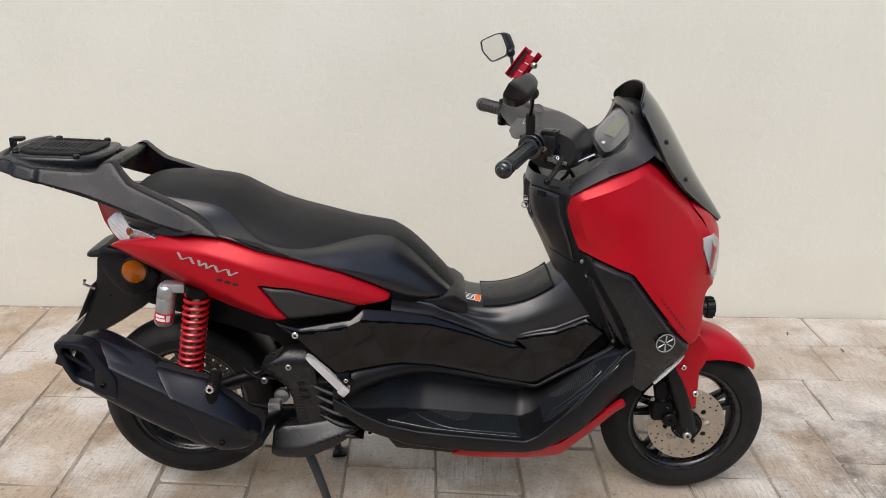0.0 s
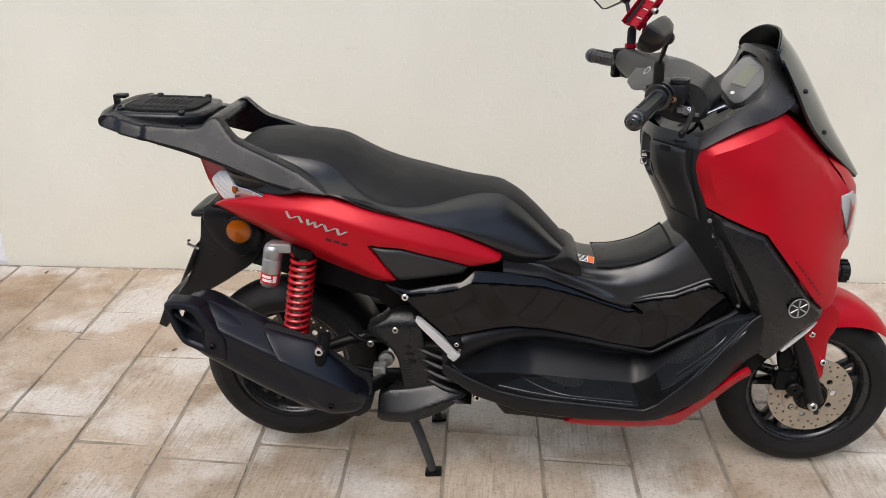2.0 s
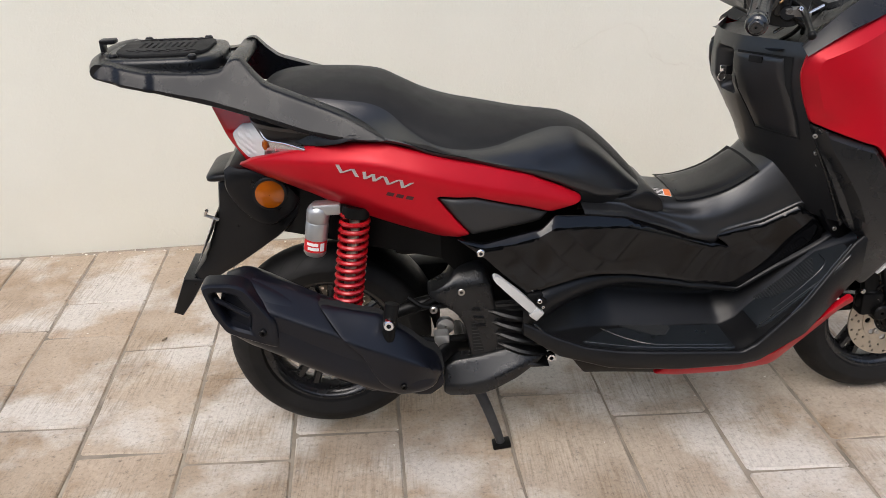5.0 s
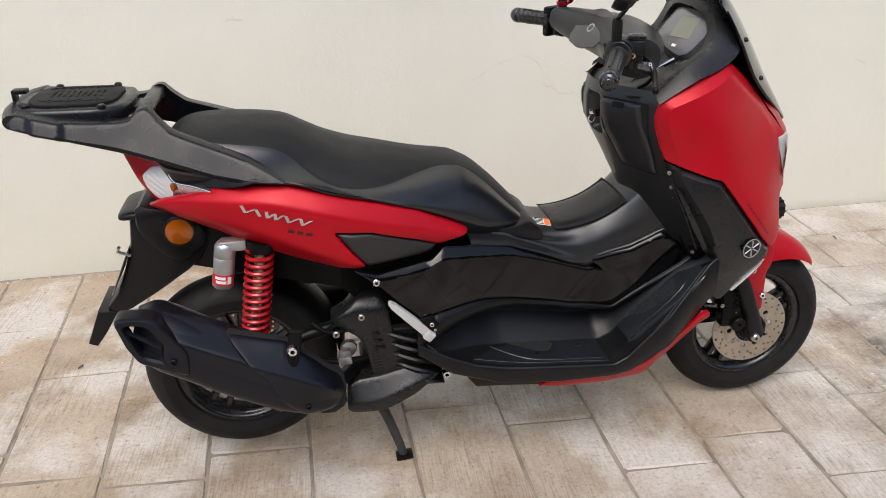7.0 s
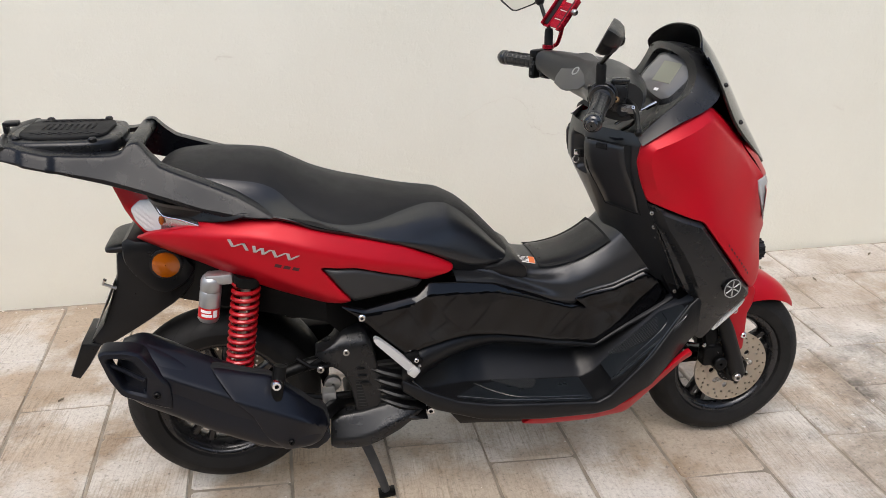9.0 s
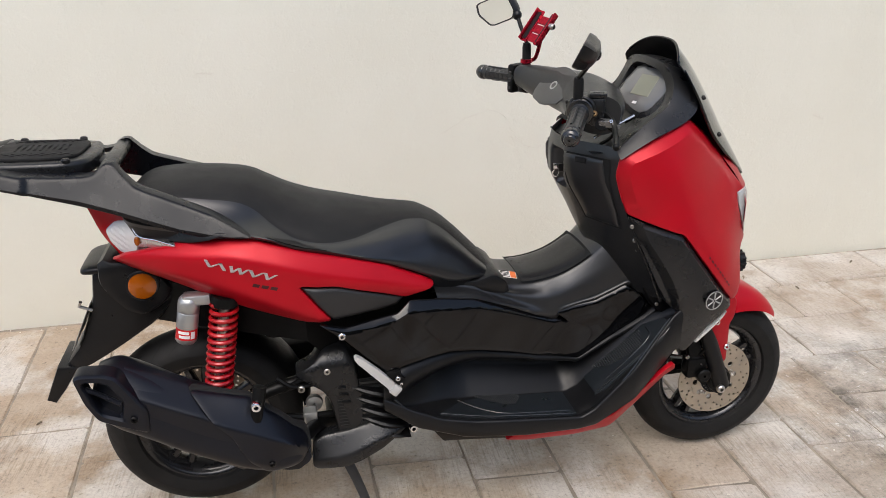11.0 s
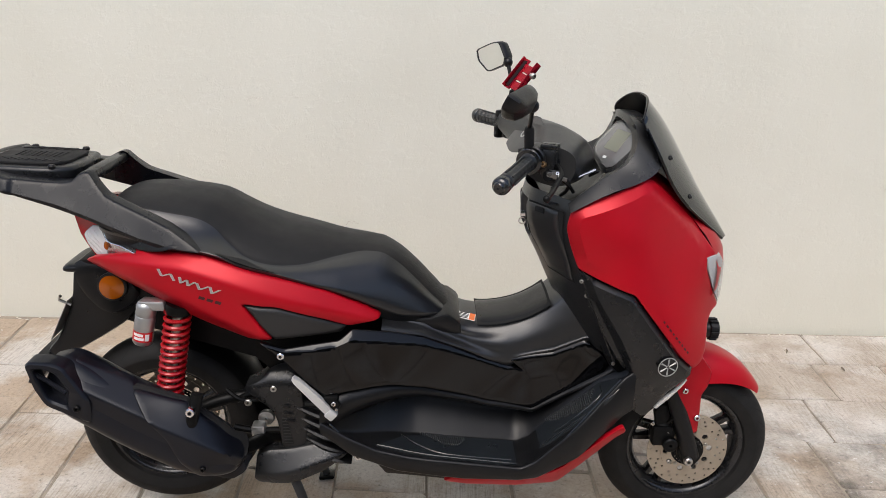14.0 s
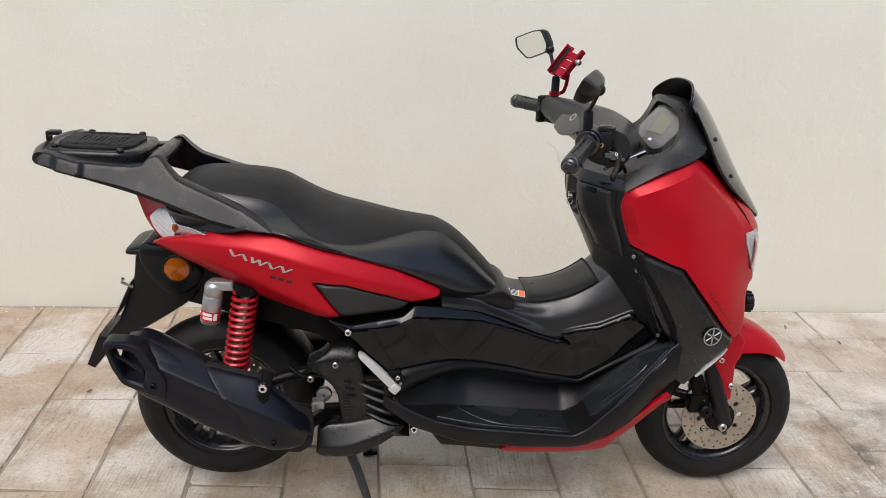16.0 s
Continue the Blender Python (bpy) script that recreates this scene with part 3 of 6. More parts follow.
for s in (-1, 1):
    part("rear_side_panel", panel(RED_SIDE, flank_skin, 0.014, 0.004, 0.0085, s, 1, None, (), .008), red_paint, scooter, "matte red side panel below the seat")
    part("side_insert", panel(INSERT, lambda x, z: flank_skin(x, z) - .001, 0.012, 0.0040, 0.010, s, 0, lambda x, z, d: -.0045 * max(0.0, 1 - d / .009), (.009,), .003), insert_grey, scooter, "dark grey textured insert")
    part("side_cover", panel(GLOSS, gloss_skin, 0.012, 0.003, 0.009, s, 1, cover_bevel, (), .006, (BEVEL, BEVEL_FRONT)), gloss_black, scooter, "gloss black side cover with soft reflections")
    part("front_side_panel", panel(RED_FRONT, front_skin, 0.014, 0.004, 0.010, s, 1, shield_chamfer, (0.026,), .008), red_paint, scooter, "matte red front side panel", 24)
    part("leg_shield", panel(LEG_SHIELD, lowered(front_skin, -.004), 0.014, 0.004, 0.009, s, 1, shield_fold, (.012,), .006, ([(.345, .809), (.370, .754), (.432, .655), (.468, .583), (.500, .44)],)), grey_black, scooter, "satin dark grey leg shield")

# rolled upper edges of the gloss covers, and the small print along the red panels
for s in (-1, 1):
    for k in range(9):
        u = k / 8
        x, z = .530 + .072 * u, .700 - .086 * u
        b = bmesh.new()
        w = .0028 if k % 3 else .0020
        b.faces.new([b.verts.new((px, s * (front_skin(px, pz) + .0008), pz)) for px, pz in ((x - w, z + w * .8 - .002), (x + w, z - w * 1.4 - .002), (x + w + .0022, z - w * 1.4 + .0022), (x - w + .0022, z + w * .8 + .0022))])
        part("print_bar", b, dark_red, scooter)

# nose between the two red panels
nose_rows = []
for z, x in ((.560, .640), (.60, .668), (.64, .680), (.69, .704), (.74, .732), (.79, .735), (.83, .728), (.87, .706), (.92, .662), (.98, .585), (1.03, .515)):
    w = max(0.05, front_skin(min(x, .70) - .03, z) - .004)
    nose_rows.append([(x - 0.05 * abs(k) ** 2.2, w * k, z) for k in np.linspace(-1, 1, 15)])
part("nose_cover", loft(nose_rows), red_paint, scooter, "matte red nose cover")

# ---- seat ----
SEAT = [  # x, top, seam height, seam half width, low edge, low half width
    (-.835, .885, .878, .060, .868, .090), (-.818, .908, .896, .095, .864, .138), (-.785, .934, .914, .122, .862, .170), (-.730, .943, .919, .138, .858, .195), (-.650, .942, .910, .146, .850, .220),
    (-.585, .937, .899, .147, .843, .234), (-.545, .929, .880, .149, .838, .238), (-.508, .911, .847, .163, .828, .240), (-.460, .885, .816, .184, .806, .238), (-.400, .861, .801, .191, .790, .234),
    (-.330, .845, .796, .166, .768, .226), (-.256, .829, .801, .115, .742, .210), (-.200, .819, .805, .084, .715, .192), (-.169, .813, .803, .077, .698, .182), (-.140, .806, .797, .073, .684, .172),
    (-.100, .787, .770, .073, .664, .158), (-.060, .753, .732, .073, .655, .142), (-.020, .712, .690, .071, .650, .122), (.018, .668, .652, .065, .640, .100), (.040, .634, .628, .050, .622, .070)]
st = smooth_path(SEAT, 76)
rows = []
for x, top, zr, wr, zl, wl in st:
    full = max(0.0, min(1.0, (x + .48) / .18))  # hollow flank at the back, full flank at the nose
    crown = [(0, top), (wr * .5, top - .20 * (top - zr)), (wr * .84, zr + .36 * (top - zr)), (wr, zr)]
    flank = [(wr, zr), (wr + (wl - wr) * (.36 + .26 * full), zr + (zl - zr) * (.46 - .22 * full)), (wl - .004, zl + .30 * (zr - zl) * (.5 + .5 * full)), (wl, zl + .008), (wl * .985, zl)]
    half = [tuple(p) for p in smooth_path(crown, 10)] + [tuple(p) for p in smooth_path(flank, 12)][1:]
    rows.append([(x, -y, z) for y, z in reversed(half)] + [(x, y, z) for y, z in half[1:]])
seat_bm = loft(rows)
seat_bm.faces.index_update()
per = len(rows[0]) - 1
for f in seat_bm.faces:
    f.material_index = 1 if 11 <= f.index % per < per - 11 else 0
part("seat", seat_bm, (vinyl, seat_top), scooter, "black vinyl two-level seat, grained top over smoother flanks", 50)
seat_base = []
for x, top, zr, wr, zl, wl in st[::3]:
    seat_base.append([(x, -wl * .95, zl + .006), (x, -wl * .90, zl - .028), (x, wl * .90, zl - .028), (x, wl * .95, zl + .006)])
part("seat_base", loft(seat_base, ring=True), matte_black, scooter)
part("seat_hinge_cover", join(panel([(-.12, .655), (-.03, .645), (.02, .66), (.055, .635), (.06, .600), (-.02, .612), (-.09, .628)], lambda x, z: .13, .2, .008, .02, -1, 1)), matte_black, scooter)

# ---- centre tunnel with fuel lid ----
TUN = [  # x, top, side edge height, half width
    (-.14, .645, .640, .15), (-.06, .645, .622, .138), (.04, .632, .592, .128), (.08, .622, .576, .124), (.14, .620, .556, .122), (.21, .636, .548, .122), (.27, .668, .562, .124), (.32, .712, .578, .13), (.385, .78, .600, .14)]
rows = []
for x, top, ze, w in smooth_path(TUN, 60):
    zg = float(np.interp(x, (-.209, -.130, -.039, .040, .130, .186, .205, .293, .373), (.651, .638, .616, .580, .536, .520, .536, .556, .596)))
    yg = gloss_skin(x, zg) - .002 + cover_bevel(x, zg, 0) * min(1.0, max(0.0, (.17 - x) / .10))
    w, ze = min(w, yg - .004), max(ze, zg + .012)
    half = [(0, top), (w * .45, top - .002), (w * .70, top - .012), (w * .80, top - .024), (w * .95, top - .62 * (top - ze)), (w, ze), (yg - .001, zg + .004), (yg - .008, zg - .012)]
    half = [tuple(p) for p in smooth_path(half, 26)]
    rows.append([(x, -y, z) for y, z in reversed(half)] + [(x, y, z) for y, z in half[1:]])
part("centre_tunnel", loft(rows), tunnel_black, scooter, "matte black centre tunnel", 50)
rows = []
for x, top, ze, w in smooth_path([r for r in TUN if .03 < r[0] < .33], 26):
    if .10 < x < .285:
        k = min(1.0, (x - .098) / .012, (.287 - x) / .012)
        half = [(0, top + .0055 * k), (w * .45, top - .002 + .0055 * k), (w * .62, top - .0085 + .005 * k), (w * .68, top - .0125 + .003 * k), (w * .69, top - .020)]
        half = [tuple(p) for p in smooth_path(half, 9)]
        rows.append([(x, -y, z) for y, z in reversed(half)] + [(x, y, z) for y, z in half[1:]])
part("fuel_lid", loft(rows), matte_black, scooter, "raised black fuel lid")
# black sheet under the lid's rim, painted shade of the seam
seam = []
for x, top, ze, w in smooth_path([r for r in TUN if .03 < r[0] < .33], 30):
    if .094 < x < .291:
        seam.append([(x, y * w, top + .0012 - .06 * abs(y) ** 2 * .2) for y in np.linspace(-.735, .735, 9)])
part("lid_seam", loft(seam), groove_shade_black, scooter)

# ---- inner leg shield facing the rider: a narrow face, a crisp ridge, a slanted facet on each side ----
def inner_x(y, z):
    xc = float(np.interp(z, (.575, .64, .709, .783, .839, .875, .93, .975), (.365, .326, .289, .254, .224, .207, .205, .215)))
    xe = float(np.interp(z, (.575, .63, .712, .807, .891, .949, .975), (.382, .352, .336, .326, .301, .300, .308)))
    k = abs(y)
    half = float(np.interp(z, (.70, .87), (.014, .055)))
    flat = xc + .006 * (k / .055) ** 2
    slant = xc + (xe - xc) * (k - half) / (.205 - half)
    x = (flat + slant + math.sqrt((flat - slant) ** 2 + .0015 ** 2)) / 2 if k > half * .4 else flat
    return x + .05 * math.exp(-((y + .022) / .027) ** 4) * max(0.0, min(1.0, (z - .845) / .012)) * max(0.0, min(1.0, (.945 - z) / .012))


rows = []
for z in np.linspace(.575, .975, 56):
    half = float(np.interp(z, (.70, .87), (.014, .055)))
    side = np.concatenate((np.linspace(.206, half + .006, 11), (half + .0025, half, half - .0025), np.linspace(half * .88, 0, 12)))
    rows.append([(inner_x(y, z), y, z) for y in np.concatenate((-side, side[::-1][1:]))])
part("inner_leg_shield", loft(rows), tunnel_black, scooter, "matte black inner leg shield with a slanted glove box facet", 50)
for s in (-1, 1):
    rows = []
    for z in (.772, .774, .777, .79, .82, .86, .90, .93, .938, .941, .943):
        edge_z = min(1.0, (z - .772) / .005, (.943 - z) / .005)
        lean = .012 * max(0.0, (z - .86) / .08)
        row = []
        for y in (.072, .074, .077, .10, .12, .14, .16, .174, .177, .179):
            edge_y = min(1.0, (y - .072) / .005, (.179 - y) / .005)
            up = .0065 * math.sqrt(max(0.0, min(edge_z, edge_y))) - .002
            row.append((inner_x(y - lean, z) - up, s * (y - lean + up * .6), z))
        rows.append(row)
    # black sheet round the lid stands for the shade in its gap
    gap = [[(inner_x(y, z) - .0022, s * (y + .001), z) for y in np.linspace(.0705, .1825, 8)] for z in np.linspace(.7695, .9455, 10)]
    part("lid_gap", loft(gap), groove_shade_black, scooter)
    lid = part("glove_box_lid", loft(rows), tunnel_black, scooter, "", 50)
    part("lid_pull", moved(box(-.016, .016, -.004, .004, -.007, .007, .002), Matrix.Translation((inner_x(.113, .932) - .004, s * .115, .932)) @ pose(0, 0, 0, 0, 0, s * 58)), groove_shade_black, lid, "dark finger slot")
part("ignition_switch", join(lathe([(.004, 0), (.020, 0), (.020, .012), (.012, .018), (.004, .018)], (.250, -.022, .890), (-1, 0, .35), 20), box(.215, .240, -.025, -.019, .880, .900, .002)), matte_black, scooter)
part("ignition_key", join(box(.202, .232, -.024, -.020, .888, .902, .001), lathe([(.007, -.001), (.010, -.001), (.010, .001), (.007, .001)], (.208, -.022, .876), (0, 1, 0), 16)), chrome, scooter, "key in the ignition")

# ---- cowl round the meter ----
CREST = [(.288, .205, .972), (.36, .19, 1.024), (.425, .168, 1.060), (.448, .150, 1.102), (.450, .120, 1.136), (.446, .068, 1.153), (.444, 0, 1.157)]
LOW = [(.292, .226, .955), (.375, .222, 1.000), (.463, .192, 1.026), (.505, .168, 1.060), (.496, .140, 1.118), (.490, .078, 1.148), (.488, 0, 1.154)]
MID = [(.31, .15, .966), (.36, .145, 1.000), (.405, .140, 1.030), (.438, .128, 1.075), (.446, .100, 1.115), (.442, .055, 1.136), (.440, 0, 1.140)]
BOWL = [(.33, .07, .955), (.365, .075, .985), (.39, .085, 1.020), (.45, .095, 1.065), (.472, .078, 1.102), (.474, .042, 1.118), (.474, 0, 1.122)]
lines = [smooth_path(c, 22) for c in (LOW, CREST, MID, BOWL)]
rows = []
for i in range(22):
    a, b, c, d = (l[i] for l in lines)
    rows.append(np.array([a, a * .5 + b * .5 + (b - c) * .02, a * .10 + b * .90 + (b - c) * .01, b, b * .90 + c * .10, b * .5 + c * .5, b * .1 + c * .9, c, c * .85 + d * .15, c * .4 + d * .6, d]))
half_rows = [[tuple(p * np.array((1, -1, 1))) for p in r] for r in rows]
full = half_rows + [[tuple(p) for p in r] for r in rows[::-1]][1:]
part("meter_cowl", loft(full), grey_black, scooter, "satin dark grey cowl round the meter", 40)
part("dash_floor", loft([[(.25, -.16, .955), (.25, .16, .955)], [(.33, -.16, .968), (.33, .16, .968)], [(.40, -.13, 1.0), (.40, .13, 1.0)], [(.47, -.10, 1.06), (.47, .10, 1.06)], [(.49, -.09, 1.13), (.49, .09, 1.13)]]), matte_black, scooter)


# ---- floorboards and sills ----
def floorboard(s):
    rows = []
    for x in np.linspace(-.285, .485, 78):
        zf = float(np.interp(x, (-.285, -.20, -.067, .212, .245, .41, .485), (.40, .362, .334, .305, .322, .482, .53)))
        zo = float(np.interp(x, (-.285, -.22, -.149, -.078, .054, .204, .276, .413, .454, .485), (.425, .388, .356, .335, .307, .296, .346, .500, .543, .562)))
        top = float(np.interp(x, (-.285, -.227, -.155, -.11, -.033, .048, .131, .25, .344, .432, .485), (.478, .497, .503, .502, .483, .454, .425, .400, .458, .515, .56)))
        inner = float(np.interp(x, (-.285, -.24, -.20, -.16, -.104, -.056, .068, .197, .26, .40, .45, .485), (.262, .232, .206, .184, .162, .152, .146, .136, .138, .150, .168, .190)))
        wide = float(np.interp(x, (-.285, -.2, .0, .35, .485), (.268, .276, .280, .272, .232)))
        under = float(np.interp(x, (-.26, -.16, -.08, .34, .45), (0, .6, 1, 1, .2)))
        gt = float(np.interp(x, (-.285, -.24, -.16, -.05, .10, .22, .34, .45, .485), (.262, .250, .222, .182, .150, .132, .138, .162, .188)))
        gt = min(gt, gloss_skin(x, top) + .010)
        low = float(np.interp(x, (-.285, -.206, -.092, .07, .207, .252, .355, .46, .485), (.392, .335, .295, .276, .272, .278, .338, .436, .45)))
        lip = max(zo, zf + .004)
        roll = float(np.interp(x, (-.26, -.12, .0, .1), (.044, .036, .014, .004)))
        deep = min(inner, gt) - .085 * under
        pts = [(wide - .035, low - .004), (wide - .006, low + .001), (wide - .001, low + .006), (wide, (low + lip) / 2), (wide - .001, lip - .004), (wide - .004, lip), (wide - .010, lip), (wide - .014, lip - .004), (wide - .019, min(zf, lip - .006) + .001), (wide - .026, zf),
               ((wide + inner) / 2, zf - .001), (inner + .008, zf), (inner + .001, zf + .003), (inner - .004 * under, zf + .012), (deep + .006, zf + (top - zf) * .35), (deep, zf + (top - zf) * .62), (gt - .045 * under - .003, top - .026 - roll * 1.2), (gt - .010 * under - .002, top - .016 - roll), (gt, top - .009 - roll * .55), (gt - .003 - roll * .30, top - .003 - roll * .12), (gt - .016 - roll * .7, top + .002)]
        rows.append([(x, s * y, z) for y, z in pts])
    return loft(rows)


for s in (-1, 1):
    part("floorboard", floorboard(s), sill_black, scooter, "matte black moulded footwell and sill", 95)
    # ribbed rubber treads
    ribs = bmesh.new()
    for k in range(22):
        u = k / 21
        x = -.056 + .112 * u
        y0, y1 = .163, float(np.interp(x, (-.059, .004, .035, .062), (.167, .208, .206, .170)))
        zf = .3345 - (x + .067) * .104
        ribs = join(ribs, moved(box(-.0014, .0014, s * y0 if s > 0 else -y1, s * y1 if s > 0 else -y0, .003, .0075, .0006, 1), pose(x, 0, zf, 0, 0, s * -6)))
    tagged(part("floor_tread", ribs, tread_grey, scooter), kind="stuff")
    ribs = bmesh.new()
    for k in range(26):
        u = k / 25
        x = .291 + .109 * u
        y0, y1 = .140 + .030 * u, float(np.interp(x, (.291, .315, .36, .386, .400), (.148, .185, .215, .221, .178)))
        ribs = join(ribs, moved(box(-.0014, .0014, -(y1 - y0) / 2, (y1 - y0) / 2, .002, .0082, .0006, 1), pose(x, s * (y0 + y1) / 2, .340 + (x - .262) * .978, 0, -44, s * 4)))
    tagged(part("toe_tread", ribs, tread_grey, scooter), kind="stuff")
    mat_rows = []
    for x in np.linspace(-.149, .203, 22):
        zf = float(np.interp(x, (-.20, -.067, .212), (.362, .334, .305)))
        a = float(np.interp(x, (-.149, -.077, .0, .203), (.249, .176, .160, .146)))
        b = float(np.interp(x, (-.149, -.014, .19, .203), (.2495, .258, .257, .252)))
        mat_rows.append([(x, s * y, zf + d) for y, d in ((b, -.004), (b - .0004, .0032), (b - .0016, .0042), (b * .5 + a * .5, .0036), (a + .0016, .0042), (a + .0004, .0032), (a, -.004))])
    part("foot_mat", loft(mat_rows), mat_rubber, scooter, "dark blue-black rubber foot mat", 30)
    mat_rows = []
    for u in np.linspace(0, 1, 16):
        x, zf = .262 + .186 * u, .340 + .182 * u
        a = float(np.interp(u, (0, .8, 1), (.143, .156, .200)))
        b = float(np.interp(u, (0, .10, .85, 1), (.225, .240, .256, .240)))
        mat_rows.append([(x, s * y, zf + d) for y, d in ((b, -.005), (b - .0004, .0035), (b - .0016, .0045), (b * .5 + a * .5, .004), (a + .0016, .0045), (a + .0004, .0035), (a, -.006))])
    part("toe_mat", loft(mat_rows), mat_rubber, scooter, "", 30)
    rim_pts = [(-.262, .418), (-.211, .372), (-.149, .352), (-.078, .334), (.054, .308), (.204, .299), (.244, .318), (.276, .348), (.334, .410), (.413, .502), (.448, .538)]
    part("sill_edge", tube([(x, s * (float(np.interp(x, (-.285, -.2, .0, .35, .485), (.268, .276, .280, .272, .232))) - .008), z + .001) for x, z in rim_pts], .0028, 8, 50), edge_black, scooter)
    part("mat_edge", tube([(-.145, s * .248, .3545), (-.014, s * .256, .333), (.19, s * .255, .312)], .0015, 6, 16), edge_black, scooter)
    part("mat_edge", tube([(-.090, s * .180, .3440), (-.05, s * .212, .3370), (.001, s * .240, .3315), (.064, s * .246, .3250), (.190, s * .240, .3115)], .0015, 6, 20), edge_black, scooter)
    part("mat_edge", tube([(.266, s * .228, .349), (.35, s * .243, .432), (.429, s * .252, .509), (.446, s * .238, .524)], .0016, 6, 16), edge_black, scooter)
    part("mat_edge", tube([(.296, s * .216, .3775), (.36, s * .222, .440), (.405, s * .214, .484), (.412, s * .176, .491)], .0013, 6, 16), edge_black, scooter)
    part("belly_cover", panel([(.02, .250), (.08, .238), (.226, .236), (.319, .240), (.377, .293), (.473, .399), (.462, .420), (.417, .385), (.315, .300), (.225, .272), (.05, .280)], lambda x, z: .256 - 0.55 * max(0.0, float(np.interp(x, (.05, .20, .30, .374, .452), (.268, .266, .289, .355, .420))) - z), .012, .005, .014, s, 1, None, (), .008), red_paint, scooter, "red lower belly cover")
    part("lower_guard", panel([(-.19, .320), (-.165, .285), (-.127, .228), (-.080, .224), (-.037, .219), (.086, .203), (.110, .214), (.30, .245), (.09, .285)], lambda x, z: .19 - .25 * max(0.0, .26 - z), .01, .004, .016, s, 1, None, (), .005), matte_black, scooter)

# dark inner body behind the panels
core = [(-.80, .60, .80, .07), (-.70, .60, .84, .13), (-.45, .55, .80, .17), (-.25, .28, .64, .06), (.0, .25, .58, .035), (.25, .25, .54, .035), (.40, .33, .90, .12), (.52, .50, 1.0, .13), (.60, .56, .93, .10)]
rows = []
for x, z0, z1, w in core:
    rows.append([(x, -w, z0), (x, -w, z1), (x, w, z1), (x, w, z0)])
part("inner_frame", loft(rows, ring=True), engine_black, scooter, "unlit black inner frame and ducts")
for s in (-1, 1):
    part("inner_side_duct", panel([(.315, .95), (.345, .80), (.37, .71), (.40, .60), (.44, .53), (.50, .50), (.50, .70), (.42, .80), (.36, .90)], lambda x, z: .170, .03, .01, .025, s, 1), lining_black, scooter)

# ---- wheels ----
def tyre_bm(c, r, w, bead):
    prof = []
    for a in np.linspace(-1.25, 1.25, 19):
        prof.append((r - w * .62 * (1 - math.cos(a)) * .95, w / 2 * math.sin(a) / math.sin(1.25) * (1.0 if abs(a) < 1.2 else .98)))
    side = w / 2
    prof += [(bead + .030, side * .98), (bead + .012, side * .93), (bead, side * .86), (bead - .004, side * .70), (bead - .004, -side * .70), (bead, -side * .86), (bead + .012, -side * .93), (bead + .030, -side * .98)]
    return lathe(prof, c, (0, 1, 0), 96)


def rim_bm(c, bead, w):
    h = w / 2
    prof = [(bead + .006, -h * .88), (bead + .006, -h * .80), (bead - .006, -h * .76), (bead - .016, -h * .5), (bead - .020, 0), (bead - .016, h * .5), (bead - .006, h * .76), (bead + .006, h * .80), (bead + .006, h * .88), (bead - .004, h * .88), (bead - .014, h * .80), (bead - .024, h * .5), (bead - .030, 0), (bead - .024, -h * .5), (bead - .014, -h * .80), (bead - .004, -h * .88)]
    return lathe(prof, c, (0, 1, 0), 72)


def spoke_bm(c, a, r0, r1):
    rows = []
    for u in np.linspace(0, 1, 7):
        r = r0 + (r1 - r0) * u
        bend = .10 * math.sin(u * 1.6)
        tw = .013 - .004 * u
        d = Vector((math.cos(a + bend), 0, math.sin(a + bend)))
        t = Vector((-d.z, 0, d.x))
        o = Vector(c) + d * r + Vector((0, .004 - .008 * u, 0))
        rows.append([o + t * tw + Vector((0, -.008, 0)), o + t * tw * .6 + Vector((0, -.015, 0)), o - t * tw * .6 + Vector((0, -.015, 0)), o - t * tw + Vector((0, -.008, 0)), o - t * tw + Vector((0, .012, 0)), o + t * tw + Vector((0, .012, 0))])
    return loft(rows, ring=True)


def ring_with_holes(c, y, r0, r1, thick, holes):
    """A flat ring in the wheel's plane with round holes (radius out, angle, hole radius)."""
    flat, edges = [], []

    def circle(cx, cz, r, n):
        k = len(flat)
        flat.extend(Vector((cx + r * math.cos(a), cz + r * math.sin(a))) for a in np.linspace(0, math.tau, n, endpoint=False))
        edges.extend((k + i, k + (i + 1) % n) for i in range(n))
    circle(0, 0, r1, 96)
    circle(0, 0, r0, 64)
    for rr, a, hr in holes:
        circle(rr * math.cos(a), rr * math.sin(a), hr, 9)
    vs, _, fs, *_ = delaunay_2d_cdt(flat, edges, [], 1, 1e-7)
    spots = [(rr * math.cos(a), rr * math.sin(a), hr * .97) for rr, a, hr in holes] + [(0, 0, r0 * .997)]

    def solid(f):
        mx, mz = sum(vs[i].x for i in f) / 3, sum(vs[i].y for i in f) / 3
        return all(math.hypot(mx - px, mz - pz) > pr for px, pz, pr in spots)
    fs = [f for f in fs if solid(f)]
    bm = bmesh.new()
    f0 = [bm.verts.new((c[0] + v.x, y - thick / 2, c[2] + v.y)) for v in vs]
    f1 = [bm.verts.new((c[0] + v.x, y + thick / 2, c[2] + v.y)) for v in vs]
    seen = set()
    for f in fs:
        bm.faces.new([f0[i] for i in f])
        bm.faces.new([f1[i] for i in reversed(f)])
        seen.update(zip(f, list(f[1:]) + [f[0]]))
    for i, j in seen:
        if (j, i) not in seen:
            bm.faces.new((f0[j], f0[i], f1[i], f1[j]))
    return bm


